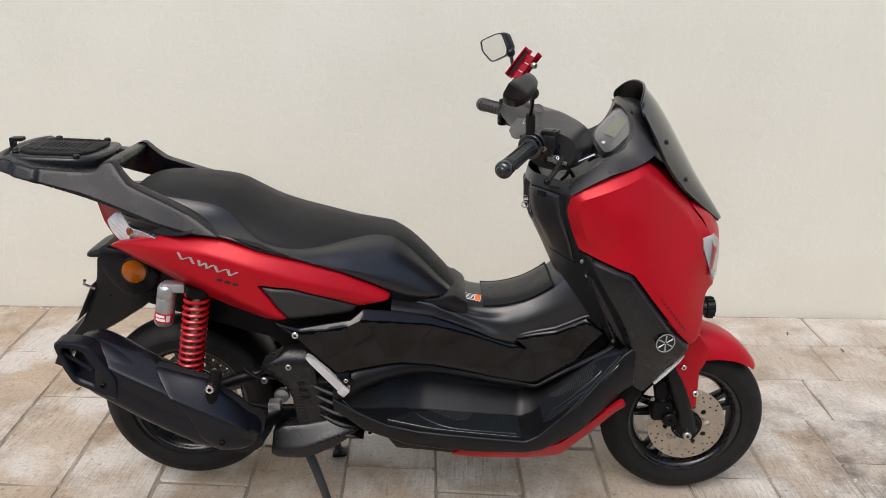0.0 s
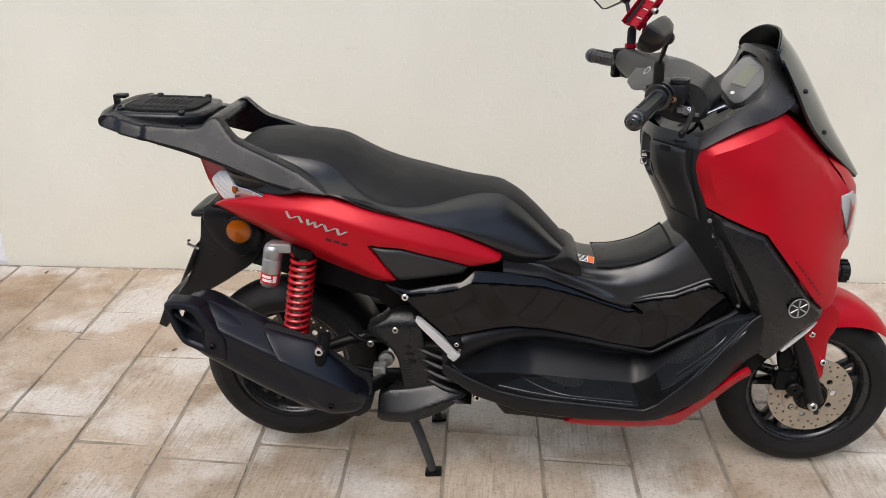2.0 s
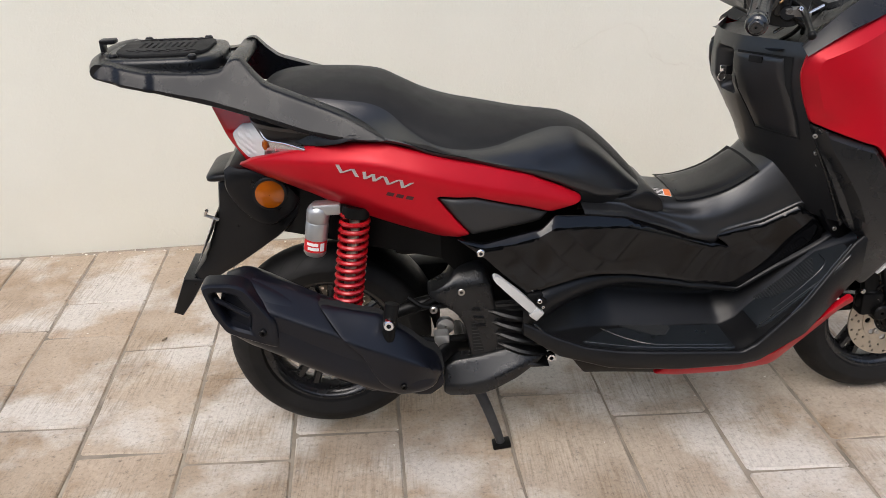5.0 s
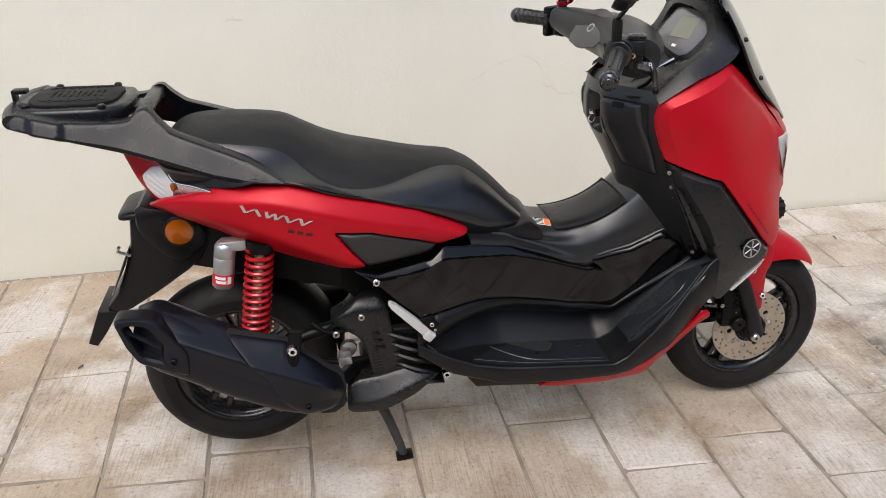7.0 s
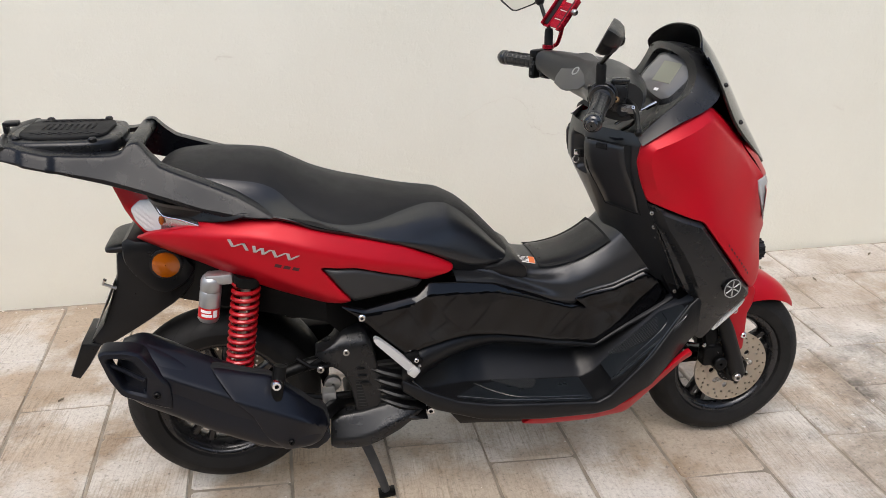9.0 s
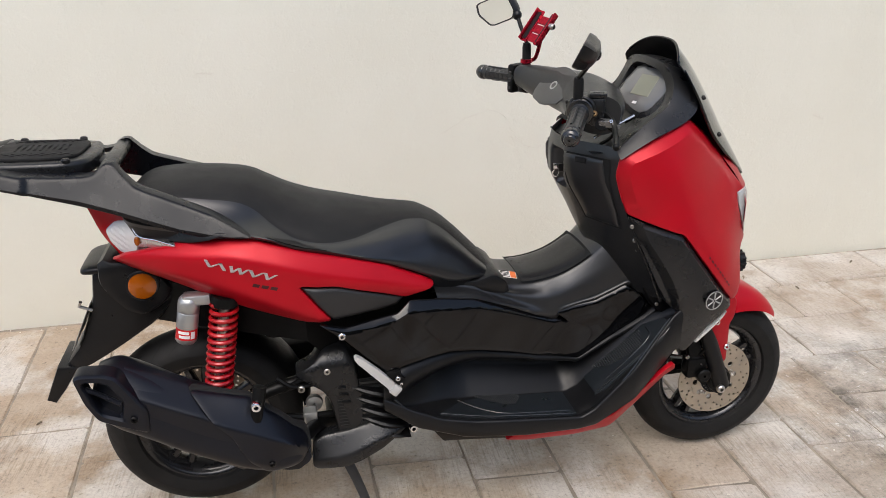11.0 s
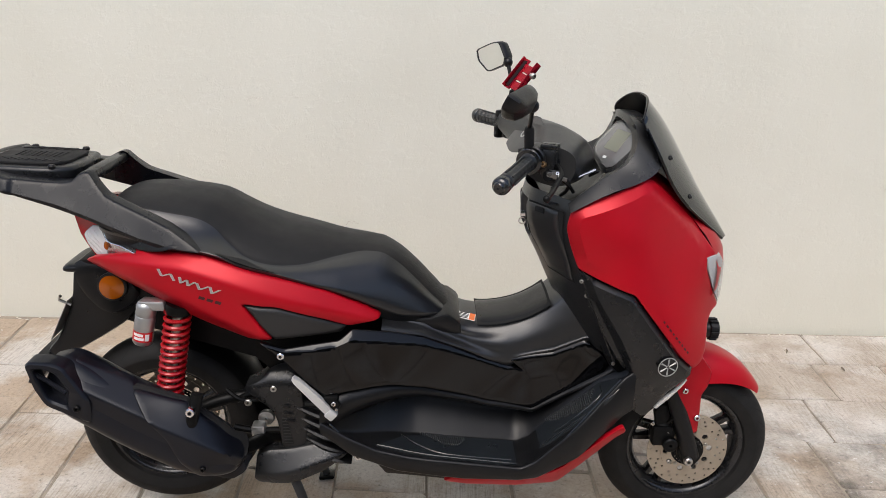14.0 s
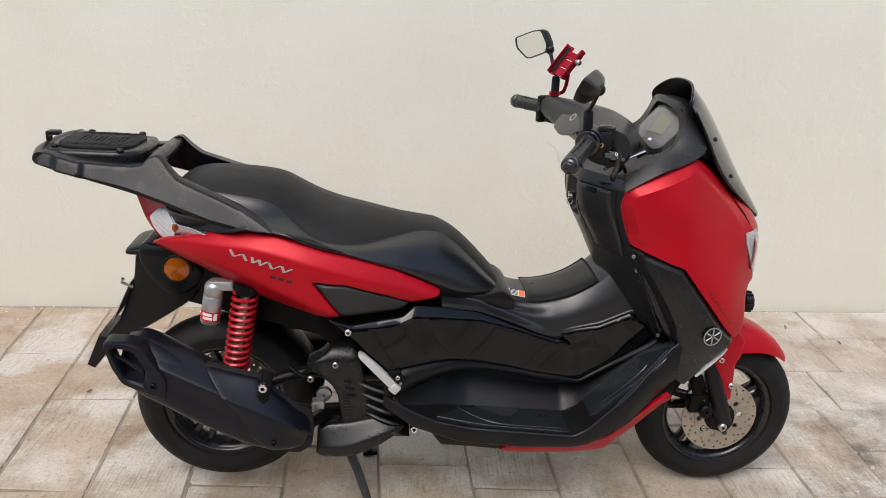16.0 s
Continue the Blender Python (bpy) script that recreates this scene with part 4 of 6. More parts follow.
def wheel(c, r, w, bead, disc_y, name):
    tyre = part("tyre", tyre_bm(c, r, w, bead), rubber, None, "worn black rubber tyre", 40)
    wh = new(name)
    wh.parent = scooter
    tyre.parent = wh
    part("rim", rim_bm(c, bead, w * .8), rim_black, wh, "black alloy rim", 40)
    for k in range(5):
        for d in (-.16, .16):
            part("spoke", spoke_bm(c, k * math.tau / 5 + .3 + d, .034, bead - .012), rim_black, wh)
    part("hub", lathe([(.008, -.05), (.034, -.05), (.040, -.03), (.036, 0), (.040, .03), (.034, .05), (.008, .05)], c, (0, 1, 0), 32), rim_black, wh)
    holes = []
    for k in range(20):
        a = k * math.tau / 20
        holes += [(.103, a, .0034), (.084, a + .09, .0034)]
        if k % 2:
            holes.append((.0935, a + .2, .0034))
    part("brake_disc", ring_with_holes(c, disc_y, .074, .111, .004, holes), disc_steel, wh, "drilled steel brake disc", 30)
    carrier = [(.060, k * math.tau / 10 + .1, .0085) for k in range(10)]
    part("disc_carrier", ring_with_holes(c, disc_y - .001, .045, .0735, .005, carrier), disc_steel, wh)
    part("sensor_ring", ring_with_holes(c, disc_y - .006, .030, .044, .003, [(.038, k * math.tau / 24, .0022) for k in range(24)]), engine_black, wh)
    for k in range(5):
        a = k * math.tau / 5 + .35
        part("disc_bolt", bolt((c[0] + .052 * math.cos(a), disc_y - .004, c[2] + .052 * math.sin(a)), .0055), steel, wh)
    # slanted grooves in the tread shoulders, laid on as black strips for their shade
    cuts = bmesh.new()
    for k in range(26):
        a = k * math.tau / 26
        for sg in (-1, 1):
            rows = []
            for u in np.linspace(0, 1, 6):
                ang = a + sg * .03 + .22 * u
                b = (0.50 + .52 * u) * sg
                rr = r - w * .62 * (1 - math.cos(b)) * .95 + .0006
                yy = w / 2 * math.sin(b) / math.sin(1.25)
                wd = .0022 * (1 - .5 * abs(u - .5)) / r
                rows.append([(c[0] + rr * math.cos(ang + q), c[1] + yy, c[2] + rr * math.sin(ang + q)) for q in (-wd, wd)])
            cuts = join(cuts, loft(rows))
    tagged(part("tread_grooves", cuts, groove_shade_black, wh), kind="stuff")
    return wh


FRONT_C, REAR_C = (.701, .0, .238), (-.722, .0, .287)
wheel(FRONT_C, .237, .110, .166, -.058, "front_wheel")
wheel(REAR_C, .249, .130, .170, .070, "rear_wheel")

# ---- front fork, brake and fender ----
for s in (-1, 1):
    part("fork_leg", tube([(.600, s * .096, .50), (.632, s * .098, .425), (.668, s * .100, .325), (.698, s * .100, .242)], [.020, .021, .023, .023], 20, 9), sill_black, scooter)
    part("fork_foot", plate([(.660, .262), (.690, .29), (.728, .272), (.728, .236), (.712, .212), (.690, .208), (.668, .228)], s * .102, s * .072, .006, 2, 1), engine_black, scooter)
    part("axle_bolt", bolt((.684, s * .124, .241), .012, (0, s, 0), .008), steel, scooter, "zinc axle bolt")
    part("fender_bolt", bolt((.699, s * .104, .362), .009, (0, s, 0)), chrome, scooter)
    part("fender_bolt", bolt((.652, s * .120, .450), .008, (0, s, 0)), chrome, scooter)
caliper = join(ball((.615, -.088, .31), (.038, .022, .032)), box(.585, .640, -.108, -.066, .275, .335, .008), moved(lathe([(.004, -.006), (.020, -.006), (.020, .010), (.016, .013), (.004, .013)], (.632, -.110, .286), (0, -1, 0), 20), Matrix()))
part("brake_caliper", caliper, engine_black, scooter, "black front brake caliper")
part("caliper_bracket", plate([(.585, .38), (.615, .40), (.636, .34), (.655, .27), (.635, .245), (.60, .31)], -.096, -.072, .004, 2, 1), engine_black, scooter)
for p in ((.624, -.104, .315), (.640, -.100, .224), (.580, -.108, .346)):
    part("caliper_bolt", bolt(p, .0062), steel, scooter)
part("brake_hose", tube([(.625, -.095, .34), (.645, -.108, .38), (.635, -.11, .43), (.60, -.09, .50)], .0045, 8, 14), engine_black, scooter)

rows = []
for u in np.linspace(0, 1, 24):
    a = radians(44 + 82 * u)
    r = .262 + .032 * math.sin(min(1, u * 1.6) * math.pi / 2)
    w = .046 + .040 * math.sin(min(1.0, u * 2.2) * math.pi / 2)
    drop = .006 + .062 * min(1.0, u * 1.9)
    ring = [(r - drop * abs(k) ** 4 - .012 * k * k, w * (abs(k) ** .85) * math.copysign(1, k)) for k in np.linspace(-1, 1, 25)]
    rows.append([(FRONT_C[0] + q * math.cos(a), y, FRONT_C[2] + q * math.sin(a)) for q, y in ring])
part("front_fender", loft(rows), red_paint, scooter, "matte red front fender", 60)
for s in (-1, 1):
    part("fender_stay", panel([(.60, .54), (.65, .545), (.700, .530), (.730, .490), (.722, .447), (.706, .426), (.709, .364), (.711, .313), (.700, .308), (.685, .317), (.656, .395), (.62, .47)], skin([(.65, .42, .116), (.71, .33, .092), (.73, .455, .088), (.70, .530, .088), (.62, .52, .112)]), .008, .004, .012, s, 1, None, (), .006), red_paint, scooter, "red fender side arm")
    part("daytime_lamp", panel([(.555, .432), (.575, .470), (.60, .505), (.618, .530), (.606, .505), (.585, .465), (.562, .428)], lowered(front_skin, -.006), .010, .003, .01, s, 0), lens_clear, scooter, "clear daytime running lamp strip")

# ---- rear end: shock, muffler, mudguard ----
def coil(p0, p1, r, wire_r, turns):
    a, b = Vector(p0), Vector(p1)
    ax = (b - a).normalized()
    u = ax.orthogonal().normalized()
    v = ax.cross(u)
    pts = [a + (b - a) * k + (u * math.cos(k * turns * math.tau) + v * math.sin(k * turns * math.tau)) * r for k in np.linspace(0, 1, int(turns * 14))]
    return tube(pts, wire_r, 8)


for s in (-1, 1):
    sh = new("rear_shock")
    sh.parent = scooter
    t0, t1 = Vector((-.625, s * .195, .690)), Vector((-.664, s * .195, .455))
    ax = (t1 - t0).normalized()
    part("spring", coil(t0 + ax * .012, t1 - ax * .006, .0285, .0054, 12.5), spring_red, sh, "glossy red coil spring")
    part("damper_rod", tube([t0, t1 + ax * .03], .012, 14), steel, sh)
    part("spring_seat", lathe([(.004, 0), (.033, 0), (.036, .006), (.034, .012), (.004, .012)], t1 - ax * .004, ax, 28), spring_red, sh)
    part("spring_cap", lathe([(.004, -.01), (.030, -.01), (.032, .0), (.030, .014), (.004, .014)], t0, ax, 28), engine_black, sh)
    part("lower_eye", lathe([(.006, -.014), (.017, -.014), (.017, .014), (.006, .014)], t1 + ax * .035, (0, 1, 0), 20), alu, sh)
    c0, c1 = Vector((-.701, s * .190, .700)), Vector((-.721, s * .190, .592))
    cx = (c1 - c0).normalized()
    ln = (c1 - c0).length
    part("reservoir", lathe([(.003, -.004), (.015, -.004), (.0205, .002), (.024, .010), (.024, .032), (.0230, .034), (.024, .036), (.024, ln - .006), (.020, ln), (.003, ln)], c0, cx, 32), alu, sh, "silver gas reservoir")
    part("reservoir_clamp", box(-.715, -.655, s * .19 - .018, s * .19 + .018, .682, .708, .006), alu, sh)
    lab = bmesh.new()
    side = Vector((0, -1, 0))
    up = -cx
    rt = side.cross(up)
    rows = [[c0 + cx * h + (side * math.cos(a) + rt * math.sin(a)) * .0244 for a in np.linspace(-1.25, 1.25, 15)] for h in (ln - .038, ln - .012)]
    part("reservoir_label", loft(rows), label_red, sh, "red sticker with white marks")
    marks = bmesh.new()
    for a0, a1, h0, h1 in ((-.85, -.45, -.034, -.016), (-.25, .75, -.034, -.027), (-.35, .65, -.024, -.017)):
        rows = [[c0 + cx * (ln + h) + (side * math.cos(a) + rt * math.sin(a)) * .0248 for a in np.linspace(a0, a1, 6)] for h in (h0, h1)]
        marks = join(marks, loft(rows))
    part("label_marks", marks, label_white, sh)

# muffler: flattened shell along its axis, with end cap and heat shield
MUF = [  # x, top, bottom, half width
    (-.895, .594, .470, .050), (-.862, .602, .448, .062), (-.837, .594, .436, .068), (-.80, .572, .416, .072), (-.733, .530, .376, .074), (-.65, .488, .332, .074), (-.59, .456, .306, .072), (-.53, .414, .298, .066), (-.49, .376, .305, .050), (-.470, .346, .322, .02)]
rows = []
for x, top, low, hw in smooth_path(MUF, 40):
    ring = []
    for a in np.linspace(0, math.tau, 40, endpoint=False):
        ca, sa = math.cos(a), math.sin(a)
        k = (abs(ca) ** 3.0 + abs(sa) ** 3.0) ** (-1 / 3.0)
        ring.append((x, -.266 + hw * ca * k * (1 - .14 * (sa * k)), (top + low) / 2 + (top - low) / 2 * sa * k))
    rows.append(ring)
muffler = new("muffler")
muffler.parent = scooter
tagged(muffler, "satin black exhaust muffler with faceted heat shield")
part("muffler_shell", loft(rows, ring=True), muffler_paint, muffler, "", 40)


muf_side = strakes([
    [(-.85, .440, .300), (-.80, .415, .306), (-.689, .350, .308), (-.618, .302, .306), (-.542, .275, .296), (-.46, .268, .262)],
    [(-.85, .500, .330), (-.80, .478, .334), (-.689, .412, .336), (-.618, .370, .334), (-.542, .325, .322), (-.46, .300, .276)],
    [(-.85, .558, .336), (-.786, .527, .339), (-.652, .460, .341), (-.51, .382, .325), (-.462, .340, .278)],
    [(-.86, .606, .288), (-.842, .598, .288), (-.717, .530, .288), (-.588, .492, .280), (-.518, .424, .266), (-.465, .348, .248)]], .0025)
SHIELD = [(-.714, .526), (-.590, .489), (-.53, .430), (-.482, .373), (-.465, .343), (-.473, .328), (-.507, .306), (-.566, .309), (-.598, .345), (-.614, .380), (-.629, .419), (-.700, .508)]
part("heat_shield", panel(SHIELD, lambda x, z: muf_side(x, z) + .013, .016, .0050, .006, -1, 1, None, (), .010), muffler_paint, muffler, "", 40)
# slightly larger black sheet, the painted shadow gap round the shield
part("shield_gap", panel([(-.588 + (x + .588) * 1.045, .415 + (z - .415) * 1.05) for x, z in SHIELD], lambda x, z: muf_side(x, z) + .0035, .012, .002, .008, -1, 1, None, (), .010), groove_shade_black, muffler)
part("heat_shield", panel([(-.842, .597), (-.715, .533), (-.69, .495), (-.615, .400), (-.590, .330), (-.618, .312), (-.689, .362), (-.802, .430), (-.802, .515)], lambda x, z: muf_side(x, z) + .002, .022, .0035, .006, -1, 1, None, (), .006), muffler_paint, muffler, "", 40)
CAP = [(-.932, .607), (-.921, .613), (-.873, .610), (-.846, .600), (-.795, .515), (-.796, .456), (-.813, .463), (-.895, .500), (-.917, .544)]
HOLE = [(-.914, .594), (-.892, .595), (-.866, .584), (-.843, .542), (-.850, .506), (-.888, .522), (-.900, .552)]
outer, inner = resample(corners(CAP, .008), .006), resample(corners(HOLE, .006), .006)
n = 72
def even(loop, n):
    p = np.array(loop + loop[:1])
    d = np.r_[0, np.cumsum(np.hypot(*np.diff(p, axis=0).T))]
    t = np.linspace(0, d[-1], n, endpoint=False)
    return np.c_[np.interp(t, d, p[:, 0]), np.interp(t, d, p[:, 1])]
eo, ei = even(outer, n), even(inner, n)
rows = []
for (ax_, az), (bx, bz) in zip(eo, ei):
    y0 = -.338 - .02 * (az - .53)
    y0 -= .012
    rows.append([(ax_, y0 + .05, az), (ax_, y0 + .010, az), (ax_ * .96 + bx * .04, y0 + .0055, az * .96 + bz * .04), (ax_ * .80 + bx * .20, y0, az * .80 + bz * .20), (ax_ * .30 + bx * .70, y0 - .001, az * .30 + bz * .70), (ax_ * .08 + bx * .92, y0 + .003, az * .08 + bz * .92), (bx, y0 + .010, bz), (bx, y0 + .035, bz)])
rows.append(rows[0])
part("end_cap", loft(rows), muffler_paint, muffler, "black end cap with an angled opening")
part("end_cap_bar", tube([(-.912, -.338, .578), (-.885, -.340, .562), (-.846, -.346, .538)], .0055, 8), muffler_paint, muffler)
part("outlet_pipe", lathe([(.020, -.05), (.026, -.05), (.026, .03), (.020, .03)], (-.885, -.272, .530), (-1, -.1, .25), 28), engine_black, muffler)
part("shield_bolt", bolt((-.824, -.352, .500), .008), engine_black, muffler)
part("shield_bolt", bolt((-.552, -.342, .338), .007), engine_black, muffler)
part("muffler_bracket", tube([(-.564, -.300, .516), (-.580, -.316, .440)], .015, 16), engine_black, muffler)
part("bracket_bolt", bolt((-.574, -.328, .484), .012, (0, -1, 0), .010), chrome, muffler)
part("muffler_heel", panel([(-.60, .300), (-.50, .270), (-.462, .296), (-.470, .325), (-.56, .312)], lambda x, z: .29, .07, .01, .02, -1, 1), muffler_paint, muffler)
part("exhaust_pipe", tube([(-.48, -.235, .330), (-.42, -.13, .30), (-.30, -.09, .26), (-.15, -.07, .25)], .018, 14, 14), engine_black, muffler)

# mudguard hanger, number plate holder and reflector
part("rear_mudguard", panel([(-.925, .735), (-.885, .745), (-.80, .715), (-.755, .680), (-.735, .672), (-.79, .605), (-.885, .540), (-.970, .490), (-1.008, .485), (-1.016, .505), (-.978, .55), (-.935, .655)], skin([(-.92, .73, .07), (-.75, .67, .10), (-.98, .50, .075), (-.85, .60, .085), (-.80, .70, .10)]), .15, .012, .02, -1, 1), matte_black, scooter, "long black rear mudguard")
part("hanger_cover", panel([(-.90, .772), (-.84, .765), (-.775, .735), (-.745, .690), (-.765, .655), (-.815, .628), (-.85, .640), (-.885, .68), (-.905, .72)], lambda x, z: .112, .20, .012, .02, -1, 1), matte_black, scooter)
rows = []
for x, z, rz, ry in smooth_path([(-.950, .734, .004, .060), (-.944, .735, .009, .076), (-.925, .738, .013, .084), (-.88, .742, .014, .090), (-.83, .745, .015, .094), (-.80, .746, .016, .096)], 16):
    rows.append([(x, ry * math.copysign(abs(math.cos(a)) ** .5, math.cos(a)), z + rz * math.copysign(abs(math.sin(a)) ** .7, math.sin(a))) for a in np.linspace(0, math.tau, 28, endpoint=False)])
part("hanger_wing", loft(rows, ring=True), matte_black, scooter, "", 50)
part("mud_flap", plate([(-1.037, .500), (-.990, .495), (-1.026, .440), (-1.054, .405), (-1.075, .415)], -.075, .075, .006), matte_black, scooter)
part("tail_reflector", box(-1.045, -1.030, -.05, .05, .448, .478, .003), label_red, scooter)
refl = new("side_reflector")
refl.parent = scooter
part("reflector_cup", lathe([(.003, -.012), (.037, -.012), (.037, .004), (.033, .006), (.003, .003)], (-.808, -.118, .709), (0, -1, 0), 36), matte_black, refl)
part("reflector_lens", lathe([(.001, .004), (.031, .004), (.031, .007), (.020, .0105), (.001, .012)], (-.808, -.118, .709), (0, -1, 0), 36), amber_lens, refl, "round amber reflector")
part("plate_bracket", tube([(-.935, -.075, .640), (-.962, -.080, .655), (-.955, -.085, .668)], .004, 8), steel, scooter)
part("number_plate", moved(box(-.001, .001, -.085, .085, -.06, .06, .0006, 1), pose(-.966, 0, .60, 0, 26, 0)), alu, scooter, "blank tilted number plate seen edge on")

# ---- tail lamp ----
tail_skin = lambda x, z: rear_skin(x, z) + .004 - .25 * abs(z - .835)
TAIL = [(-.917, .890), (-.850, .900), (-.760, .880), (-.752, .850), (-.742, .822), (-.790, .790), (-.822, .768), (-.850, .774), (-.877, .812)]
for s in (-1, 1):
    part("tail_lamp", panel(TAIL, tail_skin, .05, .004, .010, s, 0, None, (), .004), tail_red, scooter, "red tail lamp lens")
LENS = [(-.873, .840), (-.850, .860), (-.816, .866), (-.799, .848), (-.793, .826), (-.806, .794), (-.822, .785), (-.846, .788), (-.866, .813)]
turn = part("turn_lens", panel(LENS, lambda x, z: tail_skin(x, z) + .010, .014, .005, .0045, -1, 1, lambda x, z, d: .0013 * math.sin((x * .80 + z) * 420) if x < -.822 and d > .006 else 0.0, (), .006), lens_clear, scooter, "clear ribbed rear turn signal lens", 20)
part("turn_blade", panel([(-.797, .836), (-.792, .836), (-.715, .828), (-.712, .824), (-.760, .808), (-.808, .789), (-.804, .812)], lambda x, z: tail_skin(x, z) + .013, .014, .003, .006, -1, 1, None, (), .002), satin_bright, turn, "bright silver reflector blade")
part("turn_bulb", ball((-.800, -tail_skin(-.800, .834) - .0165, .826), (.006, .004, .011), 12), amber_lens, turn, "amber bulb behind the lens")
part("lens_divider", tube([(x, -tail_skin(x, z) - .0145, z) for x, z in ((-.812, .868), (-.796, .838), (-.755, .834), (-.714, .827))], .0020, 8, 12), chrome, turn)
part("tail_filler", panel([(-.815, .892), (-.70, .872), (-.60, .856), (-.640, .842), (-.690, .832), (-.712, .829), (-.788, .842), (-.802, .864)], lambda x, z: tail_skin(x, z) + .000, .04, .004, .010, -1, 0, None, (), .004), matte_black, scooter)

# ---- engine and swing arm side ----
part("engine_case", panel([(-.489, .468), (-.442, .490), (-.420, .517), (-.366, .521), (-.343, .489), (-.335, .436), (-.327, .370), (-.330, .305), (-.355, .272), (-.392, .290), (-.398, .335), (-.406, .380), (-.424, .412), (-.462, .440)], lambda x, z: .182 - .03 * max(0.0, (z - .47) / .05) ** 2, .05, .010, .012, -1, 1), grey_black, scooter, "black engine cover")
for k in range(5):
    rows = []
    for u in np.linspace(0, 1, 10):
        x = -.366 + .009 * k + (.140 - .006 * k) * u
        z = .419 - .030 * k - .030 * u - .006 * math.sin(u * math.pi)
        d = .176 + .030 * math.sin(min(1.0, u * 1.5) * math.pi / 2)
        t = .0015 + .0085 * math.sin(u * math.pi) ** .7 * (1 - .3 * u)
        rows.append([(x, -.150, z + t + .004), (x, -d + .004, z + t), (x, -d, z + t * .3), (x, -d + .006, z - t * .8), (x, -.150, z - t)])
    part("cooling_fin", loft(rows, ring=True), sill_black, scooter, "", 30)
# core kept black for the shade between the fins
part("radiator_core", box(-.335, -.225, -.176, -.165, .275, .43), groove_shade_black, scooter)
bars_ = bmesh.new()
for k in range(11):
    bars_ = join(bars_, box(-.333, -.228, -.1785, -.176, .281 + k * .014, .286 + k * .014))
tagged(part("radiator_mesh", bars_, alu_dark, scooter), kind="stuff")
part("mesh_window", plate([(-.391, .388), (-.380, .388), (-.362, .312), (-.388, .312)], -.1835, -.180, 0), groove_shade_black, scooter)
for k in range(3):
    part("louvre", moved(box(-.392 + .003 * k, -.372 + .006 * k, -.188, -.181, .0, .005, .0015), pose(0, 0, .366 - .020 * k, 0, 8)), matte_black, scooter)
wire_bm = bmesh.new()
for k in range(9):
    wire_bm = join(wire_bm, box(-.390 + .0005 * k, -.379 + .0018 * k, -.1846, -.1834, .315 + (8 - k) * .0088, .3165 + (8 - k) * .0088))
tagged(part("window_mesh", wire_bm, alu_dark, scooter), kind="stuff")
part("chain_adjuster", box(-.475, -.440, -.165, -.130, .318, .350, .006), alu, scooter)
part("belt_case_cap", lathe([(.003, 0), (.020, 0), (.022, .006), (.020, .016), (.003, .018)], (-.445, -.10, .345), (0, -1, 0), 24), alu, scooter, "pale metal cap")
part("exhaust_stay", tube([(-.52, -.16, .345), (-.47, -.15, .33), (-.40, -.13, .32)], .010, 10, 8), engine_black, scooter)
part("engine_bolt", bolt((-.41, -.179, .467), .009), steel, scooter)
part("engine_bolt", bolt((-.474, -.185, .43), .009), steel, scooter)
heel_skin = strakes([[(-.47, .205, .205), (-.36, .205, .215), (-.22, .24, .190)], [(-.47, .235, .212), (-.38, .245, .222), (-.29, .275, .212), (-.22, .290, .192)], [(-.47, .300, .182), (-.37, .312, .182), (-.22, .330, .172)]], .003)
part("heel_guard", panel([(-.457, .285), (-.428, .296), (-.372, .302), (-.286, .318), (-.222, .294), (-.240, .278), (-.288, .247), (-.340, .226), (-.376, .216), (-.447, .214), (-.462, .224), (-.459, .250)], heel_skin, .03, .004, .008, -1, 0, None, (), .006), grey_black, scooter, "black heel guard")
part("swing_arm", tube([(-.36, -.13, .43), (-.47, -.15, .435), (-.56, -.165, .42), (-.66, -.165, .37), (-.722, -.12, .30)], [.024, .017, .015, .017, .024], 14, 18), engine_black, scooter)
part("engine_block", join(box(-.385, -.22, -.09, .15, .24, .45, .03), box(-.64, -.38, .085, .17, .27, .42, .03)), engine_black, scooter, "black engine block")
part("air_box", join(box(-.56, -.42, -.10, .14, .52, .60, .03)), engine_black, scooter)
part("hose", tube([(-.40, -.15, .46), (-.47, -.17, .45), (-.52, -.165, .42), (-.56, -.15, .43)], .007, 8, 14), engine_black, scooter)
part("hose", tube([(-.42, -.16, .43), (-.49, -.178, .435), (-.53, -.172, .46)], .006, 8, 14), engine_black, scooter)
part("rear_inner_fender", loft([[(REAR_C[0] + (.275 - .02 * abs(k) ** 2) * math.cos(a), .085 * k, REAR_C[2] + (.275 - .02 * abs(k) ** 2) * math.sin(a)) for k in np.linspace(-1, 1, 9)] for a in np.linspace(radians(8), radians(75), 14)]), engine_black, scooter)
peg = new("passenger_footrest")
peg.parent = scooter
part("peg", loft([[(p[0] + d[0], -.262 + d[1], p[1] + d[2]) for d in ((.006 * w, -.007, .005 * w), (.005 * w, .012, .004 * w), (-.005 * w, .012, -.006 * w), (-.006 * w, -.007, -.0065 * w))] for p, w in (((-.347, .542), .45), ((-.338, .534), .9), ((-.30, .496), 1.2), ((-.268, .462), 1.25), ((-.262, .452), 1.0))], ring=True), pale_alu, peg, "folded bare aluminium footrest", 30)
part("peg_knuckle", moved(box(-.012, .012, -.010, .010, -.013, .013, .004), pose(-.257, -.262, .446, 0, 42, 0)), pale_alu, peg)
part("peg_hinge", join(box(-.276, -.240, -.258, -.232, .452, .490, .007), moved(box(-.008, .008, -.006, .006, -.012, .012, .003), pose(-.245, -.262, .470, 0, 42, 0))), engine_black, peg)
part("peg_pin", join(bolt((-.250, -.266, .476), .006), bolt((-.243, -.266, .462), .004)), chrome, peg)
